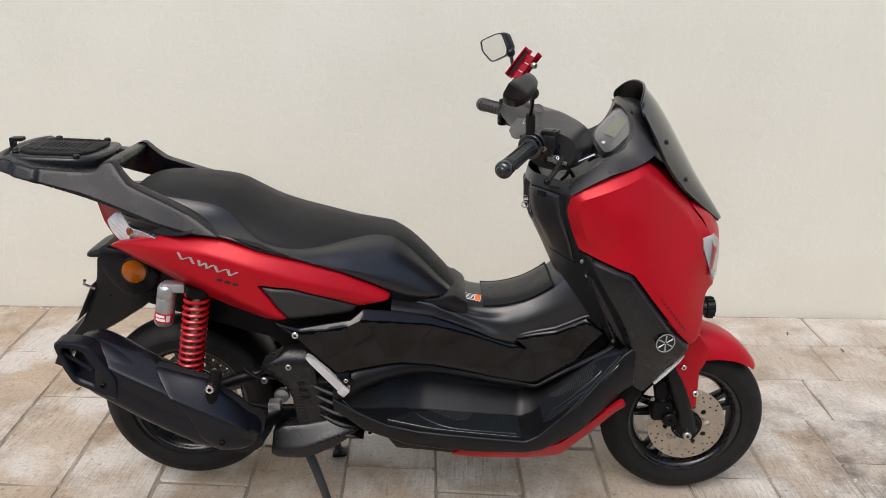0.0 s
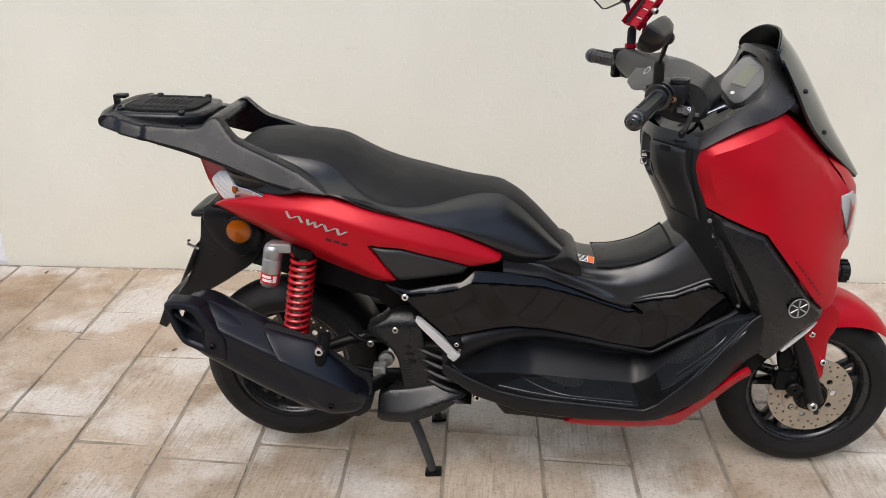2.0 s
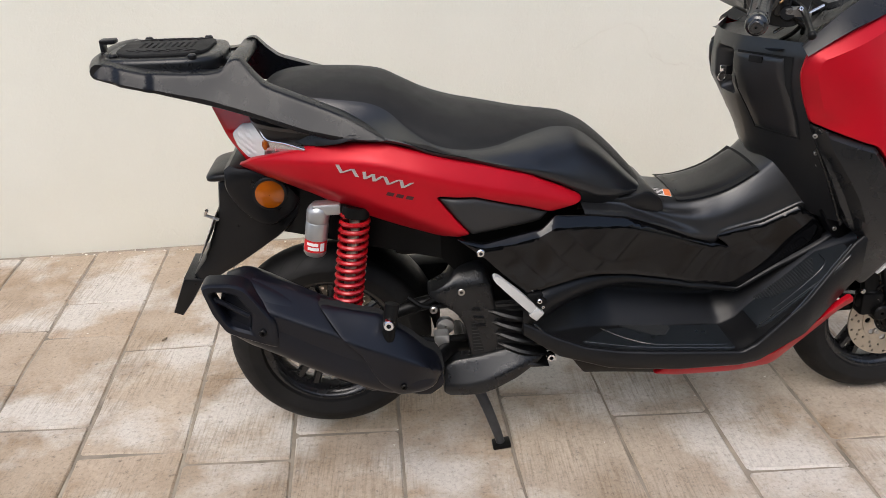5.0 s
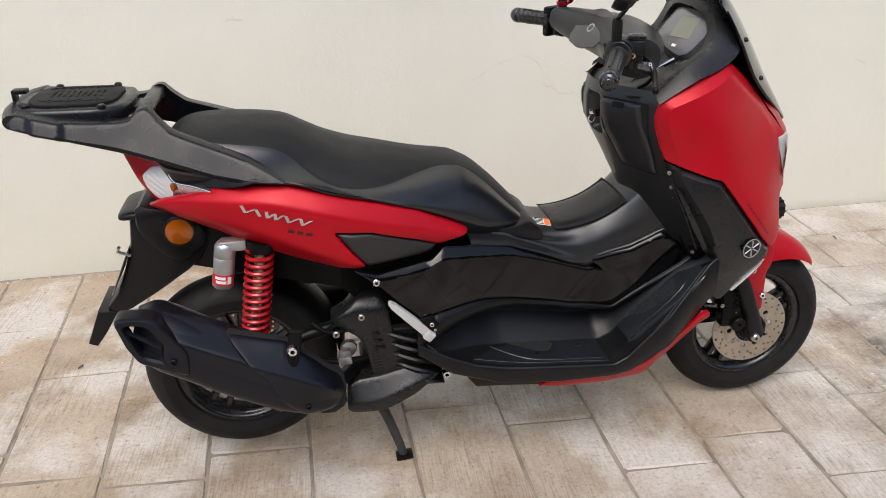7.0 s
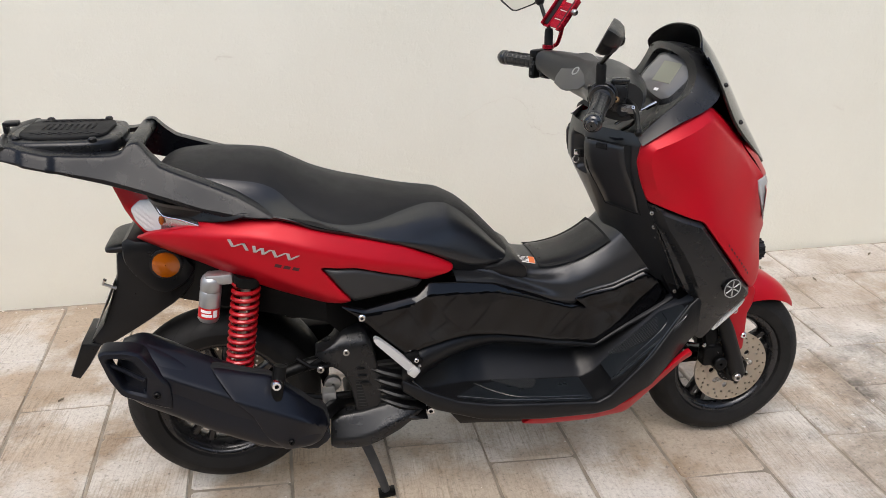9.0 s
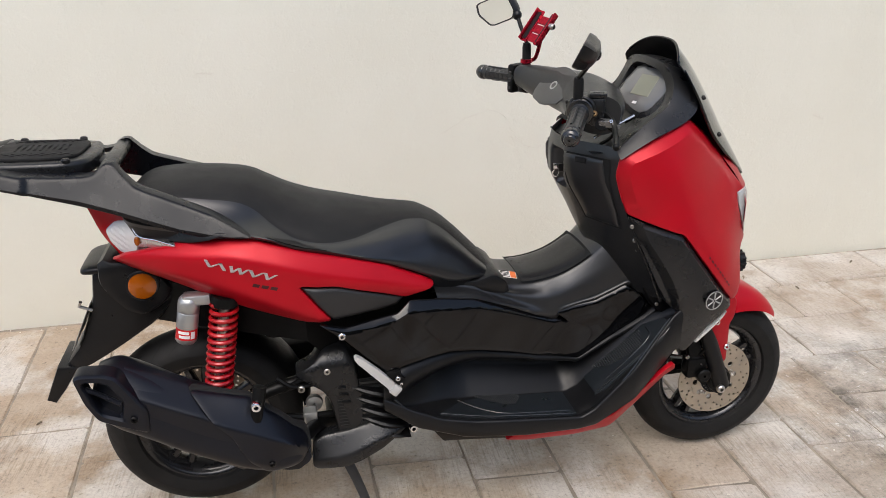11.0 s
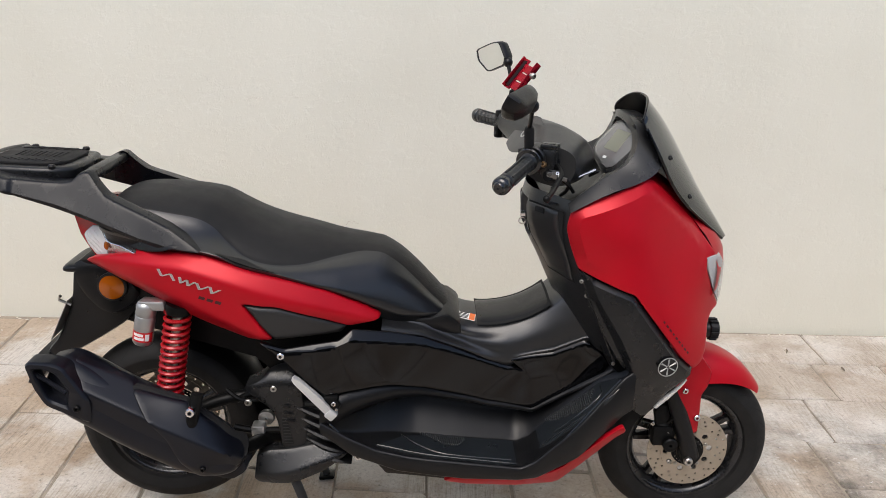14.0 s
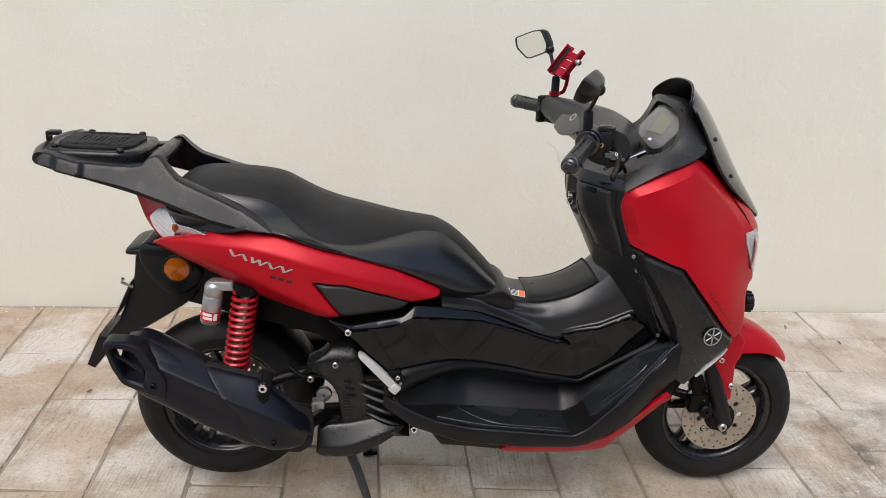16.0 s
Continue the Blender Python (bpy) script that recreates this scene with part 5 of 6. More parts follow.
part("side_bolt", bolt((-.374, -.262, .598), .009, (0, -1, 0), .005), chrome, scooter)
for p in ((.33, -.228, .790), (.350, -.205, .745), (.365, -.192, .715), (.44, -.172, .551)):
    part("shield_screw", bolt(p, .0048, (-.35, -1, 0), .003), steel, scooter)
part("drain_bolt", bolt((-.20, -.15, .262), .012, (0, -1, 0), .012), chrome, scooter)
part("shield_strip", tube([(.345, -.214, .760), (.385, -.212, .68), (.432, -.205, .575)], .0035, 8, 12), grey_black, scooter)

# centre stand
stand = new("centre_stand")
stand.parent = scooter
for s in (-1, 1):
    part("stand_leg", tube([(-.40, s * .11, .22), (-.365, s * .13, .15), (-.335, s * .135, .06), (-.322, s * .135, .012)], [.013, .013, .012, .011], 12, 10), stand_grey, stand)
    part("stand_foot", moved(box(-.024, .022, -.018, .018, 0, .012, .004), pose(-.318, s * .135, 0, 0, -6, 0)), engine_black, stand)
part("stand_tang", tube([(-.40, -.11, .22), (-.40, .11, .22)], .012, 12), engine_black, stand)


# ---- luggage rack and grab rails ----
rack = new("luggage_rack")
rack.parent = scooter
tagged(rack, "black moulded luggage rack with a ribbed rubber pad")
RAIL = [(-1.112, .990), (-1.098, 1.008), (-1.066, 1.002), (-1.010, .989), (-.940, .982), (-.886, .979), (-.866, .982), (-.852, .997), (-.842, 1.002), (-.828, 1.002), (-.808, .976),
        (-.786, .954), (-.769, .946), (-.713, .924), (-.633, .893), (-.582, .865), (-.549, .845), (-.575, .843), (-.652, .846), (-.722, .863), (-.814, .895), (-.926, .929), (-1.020, .957), (-1.064, .966), (-1.105, .978)]
rail_w = skin([(-1.11, .99, .150), (-1.0, .98, .168), (-.88, .945, .172), (-.82, 1.02, .150), (-.75, .91, .198), (-.62, .85, .236), (-.545, .825, .254), (-.70, .87, .214)])


RAIL_MID = [(-1.11, .984), (-1.02, .964), (-.90, .934), (-.80, .902), (-.70, .868), (-.62, .852), (-.56, .845)]


def rail_steps(x, z, d):
    step = lambda e: 1 / (1 + math.exp(-(x - e) / .0018))
    mid = float(np.interp(x, *zip(*RAIL_MID)))
    return .008 * (step(-1.064) - step(-1.000)) - .20 * max(0.0, z - mid) - .55 * max(0.0, mid - z)


for s in (-1, 1):
    part("grab_rail", panel(RAIL, rail_w, .044, .005, .0065, s, 1, rail_steps, (), .006, (RAIL_MID,)), rail_black, rack, "", 30)
part("cross_bar", tube([(-1.10, -.145, .992), (-1.118, -.07, .996), (-1.118, .07, .996), (-1.10, .145, .992)], .016, 12, 18), grey_black, rack)
part("cross_bar", box(-.856, -.826, -.128, .128, .974, .998, .006), grey_black, rack)
part("plate_neck", box(-.895, -.836, -.036, .036, .964, .988, .006), grey_black, rack)
BASE = [(-1.110, -.085), (-1.075, -.120), (-.93, -.122), (-.885, -.095), (-.872, -.03), (-.872, .03), (-.885, .095), (-.93, .108), (-1.075, .106), (-1.110, .080), (-1.122, 0)]
part("rack_plate", moved(plate(BASE, -.022, .014, .010, 3, 2, "xy"), pose(0, 0, .966, 0, 1.5, 0)), grey_black, rack)
PAD = [(-1.090, -.060), (-1.060, -.098), (-.945, -.098), (-.905, -.070), (-.90, .064), (-.945, .086), (-1.060, .086), (-1.090, .056)]
part("rubber_pad", moved(plate(PAD, 0, .009, .003, 2, 2, "xy"), pose(0, 0, .978, 0, 1.5, 0)), rubber, rack, "ribbed black rubber pad")
ribs = bmesh.new()
for k in range(7):
    for s in (-1, 1):
        ribs = join(ribs, moved(box(-.018, .018, -.0025, .0025, 0, .0016, .0005, 1), pose(-1.05 + k * .02, s * .065, 1.0132 + (-1.05 + k * .02 + 1.0) * -.026, 0, 1.5, s * 35)))
for k in range(9):
    for j in range(5):
        ribs = join(ribs, moved(box(-.003, .003, -.003, .003, 0, .0014, .0004, 1), pose(-1.045 + k * .013, -.024 + j * .012, 1.0132 + (-1.045 + k * .013 + 1.0) * -.026)))
tagged(part("pad_ribs", ribs, rubber, rack), kind="stuff")
part("latch", join(box(-1.122, -1.098, -.034, -.010, .986, 1.006, .003), box(-1.124, -1.116, -.036, -.008, .984, 1.030, .003), box(-1.124, -1.092, -.036, -.008, 1.026, 1.036, .003)), matte_black, rack, "plastic top-case latch")
for x, y in ((-1.085, -.085), (-.925, -.108), (-1.06, .108), (-.93, .108)):
    part("rack_screw", lathe([(.002, 0), (.009, 0), (.009, .006), (.006, .009), (.002, .009)], (x, y, 1.004 - (x + 1.0) * .026), (0, 0, 1), 12), matte_black, rack)

# ---- windscreen ----
SCREEN = [(0, .492, .138, .032, .040), (.125, .532, .163, .068, .014), (.25, .564, .172, .082, .003), (.375, .592, .175, .087, 0), (.5, .620, .170, .090, 0), (.625, .648, .148, .083, 0), (.75, .679, .120, .068, 0), (.875, .711, .080, .045, 0), (1.0, .742, .035, .02, 0)]
screen_keys = smooth_path(SCREEN, 26)
rows = []
for u in np.linspace(0, 1, 26):
    _, xc, w, sweep, drop = screen_keys[round(u * 25)]
    z = 1.199 - .353 * u
    rows.append([(xc - sweep * abs(k) ** 2, w * k, z - drop * abs(k) ** 3) for k in np.linspace(-1, 1, 21)])
rows_screen = rows
inner = [[(x - .004, y * .995, z - .001) for x, y, z in r] for r in rows]
part("windscreen", loft(rows), smoke, scooter, "smoked dark windscreen")
part("screen_lining", loft([r[::-1] for r in inner]), lining_black, scooter, "dull black inner face")
part("screen_trim", tube([r[0] for r in rows[3:]], .004, 8), gloss_black, scooter)
part("screen_trim", tube([r[-1] for r in rows[3:]], .004, 8), gloss_black, scooter)
part("screen_rim", tube(rows[0], .003, 8), gloss_black, scooter)
rows = []
for u in np.linspace(0, 1, 14):
    z = 1.140 - .305 * u
    xc = float(np.interp(u, (0, .5, 1.0), (.492, .60, .728)))
    w = float(np.interp(u, (0, .2, .45, .75, 1.0), (.110, .158, .162, .112, .03)))
    rows.append([(xc - .014 - .035 * abs(k) ** 2 * (1 - .3 * u), w * k, z) for k in np.linspace(-1, 1, 15)])
part("screen_backing", loft(rows), matte_black, scooter)
for s in (-1, 1):
    part("cowl_screw", bolt((.47, s * .172, 1.046), .007, (0, s, .3), .003), engine_black, scooter)
    for k in (9, 16):
        q = Vector(rows_screen[k][18 if s > 0 else 2])
        part("screen_screw", bolt(q, .006, (1, s * .3, .6), .004), matte_black, scooter)

# ---- headlamp, fog lamp ----
for s in (-1, 1):
    part("headlamp", panel([(.652, .826), (.690, .832), (.716, .800), (.724, .760), (.722, .715), (.708, .696), (.684, .734), (.654, .800)], lambda x, z: front_skin(x, z) + .003 - 3.2 * max(0.0, x - .690) ** 1.5, .03, .004, .01, s, 0), head_lens, scooter, "clear headlamp lens")
    fog = new("fog_lamp")
    fog.parent = scooter
    part("lamp_body", lathe([(.004, -.03), (.020, -.03), (.022, -.01), (.026, -.008), (.026, .012), (.023, .014), (.004, .010)], (.708, s * .09, .616), (1, 0, 0), 24), matte_black, fog)
    fins = bmesh.new()
    for k in range(12):
        a = k * math.tau / 12
        fins = join(fins, moved(box(-.008, .012, -.002, .002, .024, .030, .001, 1), pose(.708, s * .09, .616, math.degrees(a), 0, 0)))
    part("cooling_ribs", fins, matte_black, fog)
    part("lamp_stay", tube([(.69, s * .09, .60), (.66, s * .09, .55)], .006, 8), steel, fog)

# ---- meter ----
meter = new("meter")
meter.parent = scooter
tagged(meter, "dark meter with a pale grey display")
mm = Matrix.Translation((.434, -.036, 1.078)) @ Matrix.Rotation(radians(-74), 4, "Z") @ Matrix.Rotation(radians(52), 4, "X") @ Matrix.Scale(1.16, 4)
FACE = [(-.074, -.010), (-.060, -.036), (.028, -.064), (.056, -.052), (.074, .0), (.064, .048), (-.054, .054)]
part("meter_housing", moved(plate([(x * 1.16 + .006, y * 1.16 - .001) for x, y in FACE], -.036, .0095, .006, 3, 1, "xy"), mm), grey_black, meter)
part("meter_lens", moved(plate([(x * .93, y * .93) for x, y in FACE], .004, .0110, .0015, 2, 1, "xy"), mm), meter_glass, meter)
part("display", moved(box(-.028, .028, -.020, .030, .0110, .0118, .0006, 1), mm), display_grey, meter, "pale grey liquid crystal display")
part("meter_mark", moved(box(-.006, .006, -.041, -.035, .0110, .0118), mm), label_white, meter)

# ---- handlebar, grips, levers, mirrors ----
bars = new("handlebar")
bars.parent = scooter
tagged(bars, "black handlebar with covered clamp and rubber grips")
GR, GI = Vector((.115, -.361, 1.047)), Vector((.196, -.205, 1.072))
LR, LI = Vector((.106, .338, 1.085)), Vector((.185, .205, 1.085))
for a, b in ((GR, GI), (LR, LI)):
    ax = (b - a).normalized()
    ln = (b - a).length
    prof = [(.003, -.004), (.012, -.004), (.0180, .002), (.0192, .008), (.0192, .016), (.0180, .019)]
    for k in range(7):
        h = .021 + k * (ln - .040) / 7
        rr = .0182 - .0020 * math.sin((k + .5) / 7 * math.pi)
        prof += [(rr + .0012, h), (rr + .0012, h + .009), (rr, h + .0105)]
    prof += [(.0215, ln - .018), (.0265, ln - .014), (.0265, ln - .004), (.004, ln)]
    grip = part("grip", lathe(prof, a, ax, 28), grip_rubber, bars, "ribbed black rubber grip")
    part("bar_end", lathe([(.002, -.0150), (.010, -.0145), (.0125, -.0120), (.0135, -.0075), (.0175, -.0050), (.0198, -.0005), (.0203, .006), (.0200, .0125), (.0180, .0150)], a, ax, 32), edge_black, grip, "glossy black domed bar end")
    part("grip_flange", lathe([(.018, ln - .0185), (.0290, ln - .0175), (.0305, ln - .0155), (.0305, ln - .0120), (.0290, ln - .0100), (.018, ln - .0095)], a, ax, 32), edge_black, grip)
    for k in range(6):
        g = k / 6 * math.tau
        side_ = ax.orthogonal().normalized()
        side_.rotate(Matrix.Rotation(g, 3, ax))
        part("grip_pad", tube([a + ax * (.030 + .006 * (k % 2)) + side_ * .0187, a + ax * (ln * .55) + side_ * .0178, a + ax * (ln - .034) + side_ * .0187], .0026, 6, 8), grip_rubber, grip)
    s = -1 if a.y < 0 else 1
    turn = Matrix.Translation(b) @ ax.to_track_quat("X", "Z").to_matrix().to_4x4()
    housing = lathe([(.004, 0), (.030, 0), (.033, .004), (.033, .016), (.029, .020), (.029, .044), (.024, .052), (.004, .052)], b, ax, 28)
    part("switch_box", join(housing, moved(box(.006, .046, -.030, .030, -.036, .008, .008), turn)), grey_black, bars)
    for k in range(4):
        part("switch_button", moved(box(-.005, .005, -.004, .003, -.005, .005, .0015, 1), turn @ pose(.014 + .010 * (k % 2), s * -.033, .014 - .013 * k)), matte_black, bars)
    part("bar_tube", tube([b, b + ax * .08, (b + ax * .08) * .5 + Vector((.225, 0, 1.06)) * .5], .012, 10), engine_black, bars)
    p0 = b + ax * .030 + Vector((.040, 0, -.014))
    tip = a + Vector((.095, s * .018, -.020))
    part("lever_perch", join(ball(p0, (.018, .022, .016), 14), tube([b + ax * .03, p0], .012, 10)), engine_black, bars)
    lever = part("brake_lever", tube([p0, p0 * .7 + tip * .3 + Vector((.022, 0, -.002)), p0 * .3 + tip * .7 + Vector((.012, 0, -.004)), tip], [.009, .0065, .0058, .0065], 10, 18), engine_black, bars)
    part("lever_ball", ball(tip, (.0085, .0085, .0085), 12), engine_black, lever)
lt = Matrix.Translation(LI) @ (LI - LR).normalized().to_track_quat("X", "Z").to_matrix().to_4x4()
part("switch_block", moved(join(box(-.030, -.004, -.030, .034, .004, .036, .007), box(-.028, -.006, -.034, .030, -.040, .000, .007)), lt), engine_black, bars, "black switch block beside the grip")
for k in range(3):
    part("switch_button", moved(box(-.022, -.012, -.0345, -.030, -.030 + k * .019, -.020 + k * .019, .0015, 1), lt), cover_grey, bars)
rs = pose(.238, -.202, 1.075, 0, 0, -22)
part("brake_reservoir", moved(join(box(-.016, .016, -.015, .015, -.040, .024, .005), box(-.0195, .0195, -.018, .018, .024, .035, .003)), rs), grey_black, bars, "black brake fluid reservoir")
part("reservoir_cap_mark", moved(box(-.012, .012, -.010, .010, .0352, .0362, .0003, 1), rs), grey_black, bars)
part("master_cylinder", tube([(.262, -.182, 1.030), (.232, -.238, 1.044)], [.013, .013], 14), engine_black, bars)
part("hose_bolt", bolt((.268, -.172, 1.028), .010, (.45, .8, -.1), .008), steel, bars)
part("lever_pin", bolt((.222, -.222, 1.066), .007, (-.5, -.8, .3), .005), brass, bars, "worn brass pin")
part("lever_clamp", join(moved(box(-.016, .016, -.010, .010, -.008, .008, .003), pose(.246, -.236, 1.046, 10, 0, -30)), moved(box(-.020, .012, -.003, .003, -.004, .004, .001), pose(.262, -.246, 1.040, 0, 8, -20))), satin_silver, bars)
part("clamp_screw", bolt((.250, -.250, 1.052), .005, (0, -1, .4), .004), chrome, bars)
rows = []
for u in np.linspace(0, 1, 26):
    y = -.185 + .352 * u
    fat = max(0.0, 1 - abs(u - .40) * 1.66) ** .6
    cx_, cz = .202 + .086 * fat - .030 * max(0.0, u - .5) * 2, 1.066 + .032 * u - .022 * fat
    a_, b_ = .024 + .062 * fat, .026 + .036 * fat
    lean = radians(-28) * fat
    ring = []
    for t in np.linspace(0, math.tau, 28, endpoint=False):
        k = (abs(math.cos(t)) ** 2.6 + abs(math.sin(t)) ** 2.6) ** (-1 / 2.6)
        px, pz = a_ * math.cos(t) * k, b_ * math.sin(t) * k
        ring.append((cx_ + px * math.cos(lean) - pz * math.sin(lean), y, cz + px * math.sin(lean) + pz * math.cos(lean)))
    rows.append(ring)
part("handlebar_cover", loft(rows, ring=True), cover_grey, bars, "satin dark grey handlebar cover", 45)
BADGE_AT = (.206, .000, 1.092)
part("cover_badge", join(moved(plate([(-.032, -.05), (.032, -.05), (.045, 0), (.032, .05), (-.032, .05), (-.045, 0)], 0, .004, .002, 2, 1, "xy"), Matrix.Translation(BADGE_AT) @ pose(0, 0, 0, 0, -50, 14) @ Matrix.Scale(1.3, 4))), cover_light, bars, "lighter grey centre panel")
part("badge_mark", moved(lathe([(.008, 0), (.012, 0), (.012, .0015), (.008, .0015)], (0, 0, .005), (0, 0, 1), 20), Matrix.Translation(BADGE_AT) @ pose(0, 0, 0, 0, -50, 14)), alu, bars)
CABLES = (((.240, -.175, 1.04), (.285, -.19, 1.02), (.290, -.165, .995), (.285, -.12, .97)), ((.265, -.175, 1.03), (.290, -.190, 1.01), (.305, -.165, .990)))
for c in CABLES:
    part("cable", tube(c, .0045, 8, 18), engine_black, bars)
part("dash_strip", tube([(.256, -.142, .990), (.300, -.138, 1.011), (.360, -.134, 1.037)], .0034, 8, 10), satin_bright, scooter, "thin silver strip")
part("dash_button", moved(box(-.014, .014, -.008, .008, 0, .006, .002), pose(.366, -.100, 1.018, 0, -32, -20)), gloss_black, scooter)


def mirror(base, top, pivot, head, turn, tilt, roll, side, size=1.0):
    """A mirror on its stem: the glass faces back along local -x, local y runs outwards."""
    mi = new("rear_mirror")
    mi.parent = scooter
    part("stem_sleeve", tube([base, Vector(base) * .1 + Vector(top) * .9, top], [.0115, .0115, .0095], 16), rubber, mi)
    part("stem", tube([top, Vector(top) * .45 + Vector(pivot) * .55 + Vector((0, 0, -.003)), pivot], .0052, 10, 8), engine_black, mi)
    part("mirror_pivot", ball(pivot, (.013, .013, .014), 14), matte_black, mi)
    m = Matrix.Translation(head) @ pose(0, 0, 0, 0, tilt, turn) @ Matrix.Rotation(radians(roll), 4, "X") @ Matrix.Scale(size, 4)
    out = [(.093, .010), (.088, -.020), (.034, -.048), (-.062, -.018), (-.071, .002), (-.044, .043), (.0, .037)]
    loop = even(resample(cut_corners([(side * y, z) for y, z in out], 1, .12), .005), 48)
    rows = []
    for k, dx in ((.90, .0035), (.94, .0), (1.0, .001), (1.02, .006), (1.0, .016), (.86, .030), (.52, .040), (.22, .043)):
        rows.append([m @ Vector((dx, p[0] * k, p[1] * k)) for p in loop])
    part("mirror_shell", loft(rows, ring=True), matte_black, mi, "", 32)
    face = bmesh.new()
    face.faces.new([face.verts.new(m @ Vector((-.0002 + .0022, p[0] * .925, p[1] * .925))) for p in loop])
    face.normal_update()
    part("mirror_glass", face, mirror_mat, mi, "clear mirror glass")
    return mi


mirror((.192, -.197, 1.085), (.187, -.208, 1.146), (0.177, -0.322, 1.210), (.138, -.340, 1.225), -24.6, 27.4, -9.7, -1, .90)
mirror((.190, .189, 1.085), (.189, .186, 1.178), (.176, .236, 1.246), (.136, .291, 1.256), 25, -8, 0, 1)

# phone holder clamped to the stem: two rails, cross slats, a spring knob and a bent arm
holder = new("phone_holder")
holder.matrix_world = scooter.matrix_world.copy()
tagged(holder, "red anodised metal phone holder clamped to the scooter's mirror stem", "phone holder")
hu = Vector((.046, .012, .060)).normalized()
hv = Vector((.034, -.060, -.006))
hv = (hv - hu * hv.dot(hu)).normalized()
hn = hu.cross(hv)
hm = Matrix.Translation((.207, .138, 1.219)) @ Matrix((hn, hv, hu)).transposed().to_4x4()
part("holder_arm", tube([(.188, .189, 1.131), (.206, .196, 1.131), (.216, .190, 1.140), (.216, .160, 1.178), (.210, .140, 1.205)], .0055, 10, 18), red_metal, holder)
part("holder_clamp", lathe([(.009, -.005), (.0155, -.005), (.0155, .005), (.009, .005)], (.189, .188, 1.131), (0, 0, 1), 20), red_metal, holder)
for v in (-.024, .024):
    part("holder_rail", moved(join(box(-.005, .001, v - .010, v + .010, -.046, .046, .0015), box(-.016, .001, v + math.copysign(.008, v) - .002, v + math.copysign(.008, v) + .002, -.046, .046, .0012)), hm), red_metal, holder)
for w in (-.030, -.004, .022):
    part("holder_slat", moved(box(-.003, .001, -.016, .016, w - .0115, w + .0115, .001, 1), hm), red_metal, holder)
part("holder_pad", moved(join(box(-.0075, -.0052, -.030, -.018, -.040, .040, .001), box(-.0075, -.0052, .018, .030, -.040, .040, .001)), hm), rubber, holder)
part("holder_knob", moved(lathe([(.002, 0), (.0085, 0), (.0085, .010), (.006, .013), (.002, .013)], (-.006, .034, .012), (0, 1, 0), 18), hm), steel, holder)

# ---- badges and stickers ----
def on_rear(x, z, up=.002):
    return (x, -flank_skin(x, z) - up, z)


badge = new("model_badge")
badge.parent = scooter
# a slanted silver zigzag ribbon in four lengths, and three dark blocks under it
for x0, x1, n in ((-.655, -.610, 3), (-.603, -.568, 4), (-.563, -.536, 2), (-.532, -.510, 2)):
    ends = np.linspace(x0, x1, n + 1)
    for k in range(n):
        za, zb = (-.0075, .0075) if k % 2 else (.0075, -.0075)
        mid = lambda x: .7965 - .272 * (x + .655)
        a_, b_ = ends[k] + .004 * np.sign(za), ends[k + 1] + .004 * np.sign(zb)
        q = [(a_ - .0034, mid(a_) + za), (a_ + .0034, mid(a_) + za), (b_ + .0034, mid(b_) + zb), (b_ - .0034, mid(b_) + zb)]
        b = bmesh.new()
        lo = [b.verts.new(on_rear(*p, -.002)) for p in q]
        hi = [b.verts.new(on_rear(*p, .0022)) for p in q]
        b.faces.new(hi)
        for i in range(4):
            j = (i + 1) % 4
            b.faces.new((lo[i], lo[j], hi[j], hi[i]))
        bmesh.ops.recalc_face_normals(b, faces=b.faces[:])
        part("badge_bar", b, emblem_silver, badge, "raised silver bar")
for k in range(3):
    b = bmesh.new()
    x, z = -.560 + k * .019, .7375 - k * .0045
    b.faces.new([b.verts.new(on_rear(*p, .0007)) for p in ((x, z), (x + .014, z - .0034), (x + .018, z + .0040), (x + .004, z + .0074))])
    part("badge_block", b, dark_red, badge)
em = new("emblem")
em.parent = scooter
ec, en = Vector((.55, -.256, .587)), Vector((.18, -1, -.06)).normalized()
part("emblem_disc", lathe([(.001, 0), (.026, 0), (.026, .0020), (.001, .0020)], ec, en, 36), grey_black, em)
part("emblem_ring", lathe([(.0232, .001), (.0255, .001), (.0255, .0032), (.0232, .0032)], ec, en, 36), emblem_silver, em, "silver ring")
u_ = en.cross(Vector((0, 0, 1))).normalized()
v_ = u_.cross(en)
for k in range(6):
    a = k * math.tau / 6 + math.pi / 6
    d = u_ * math.cos(a) + v_ * math.sin(a)
    part("emblem_arm", tube([ec + en * .0025 + d * .003, ec + en * .0025 + d * .021], [.0014, .0022], 6), emblem_silver, em)
part("warning_sticker", moved(box(-.022, .022, -.016, .016, 0, .0012), Matrix.Translation((.075, -.055, .6225)) @ pose(0, 0, 0, 8, 10, -8)), label_white, scooter, "white warning sticker with an orange block")
part("sticker_block", moved(box(.006, .021, -.0155, .0155, .0012, .0018), Matrix.Translation((.075, -.055, .6225)) @ pose(0, 0, 0, 8, 10, -8)), label_orange, scooter)
part("sticker_lines", join(*[moved(box(-.020, .004, -.013 + k * .0065, -.010 + k * .0065, .0012, .0018), Matrix.Translation((.075, -.055, .6225)) @ pose(0, 0, 0, 8, 10, -8)) for k in range(5)]), engine_black, scooter)


# ---- pieces of the pavement and of the clad wall ----
rng = random.Random(4)
pavement = new("pavement")
tagged(pavement, "worn beige stone pavers, stained and chalky, in staggered rows", "pavement", kind="structure")


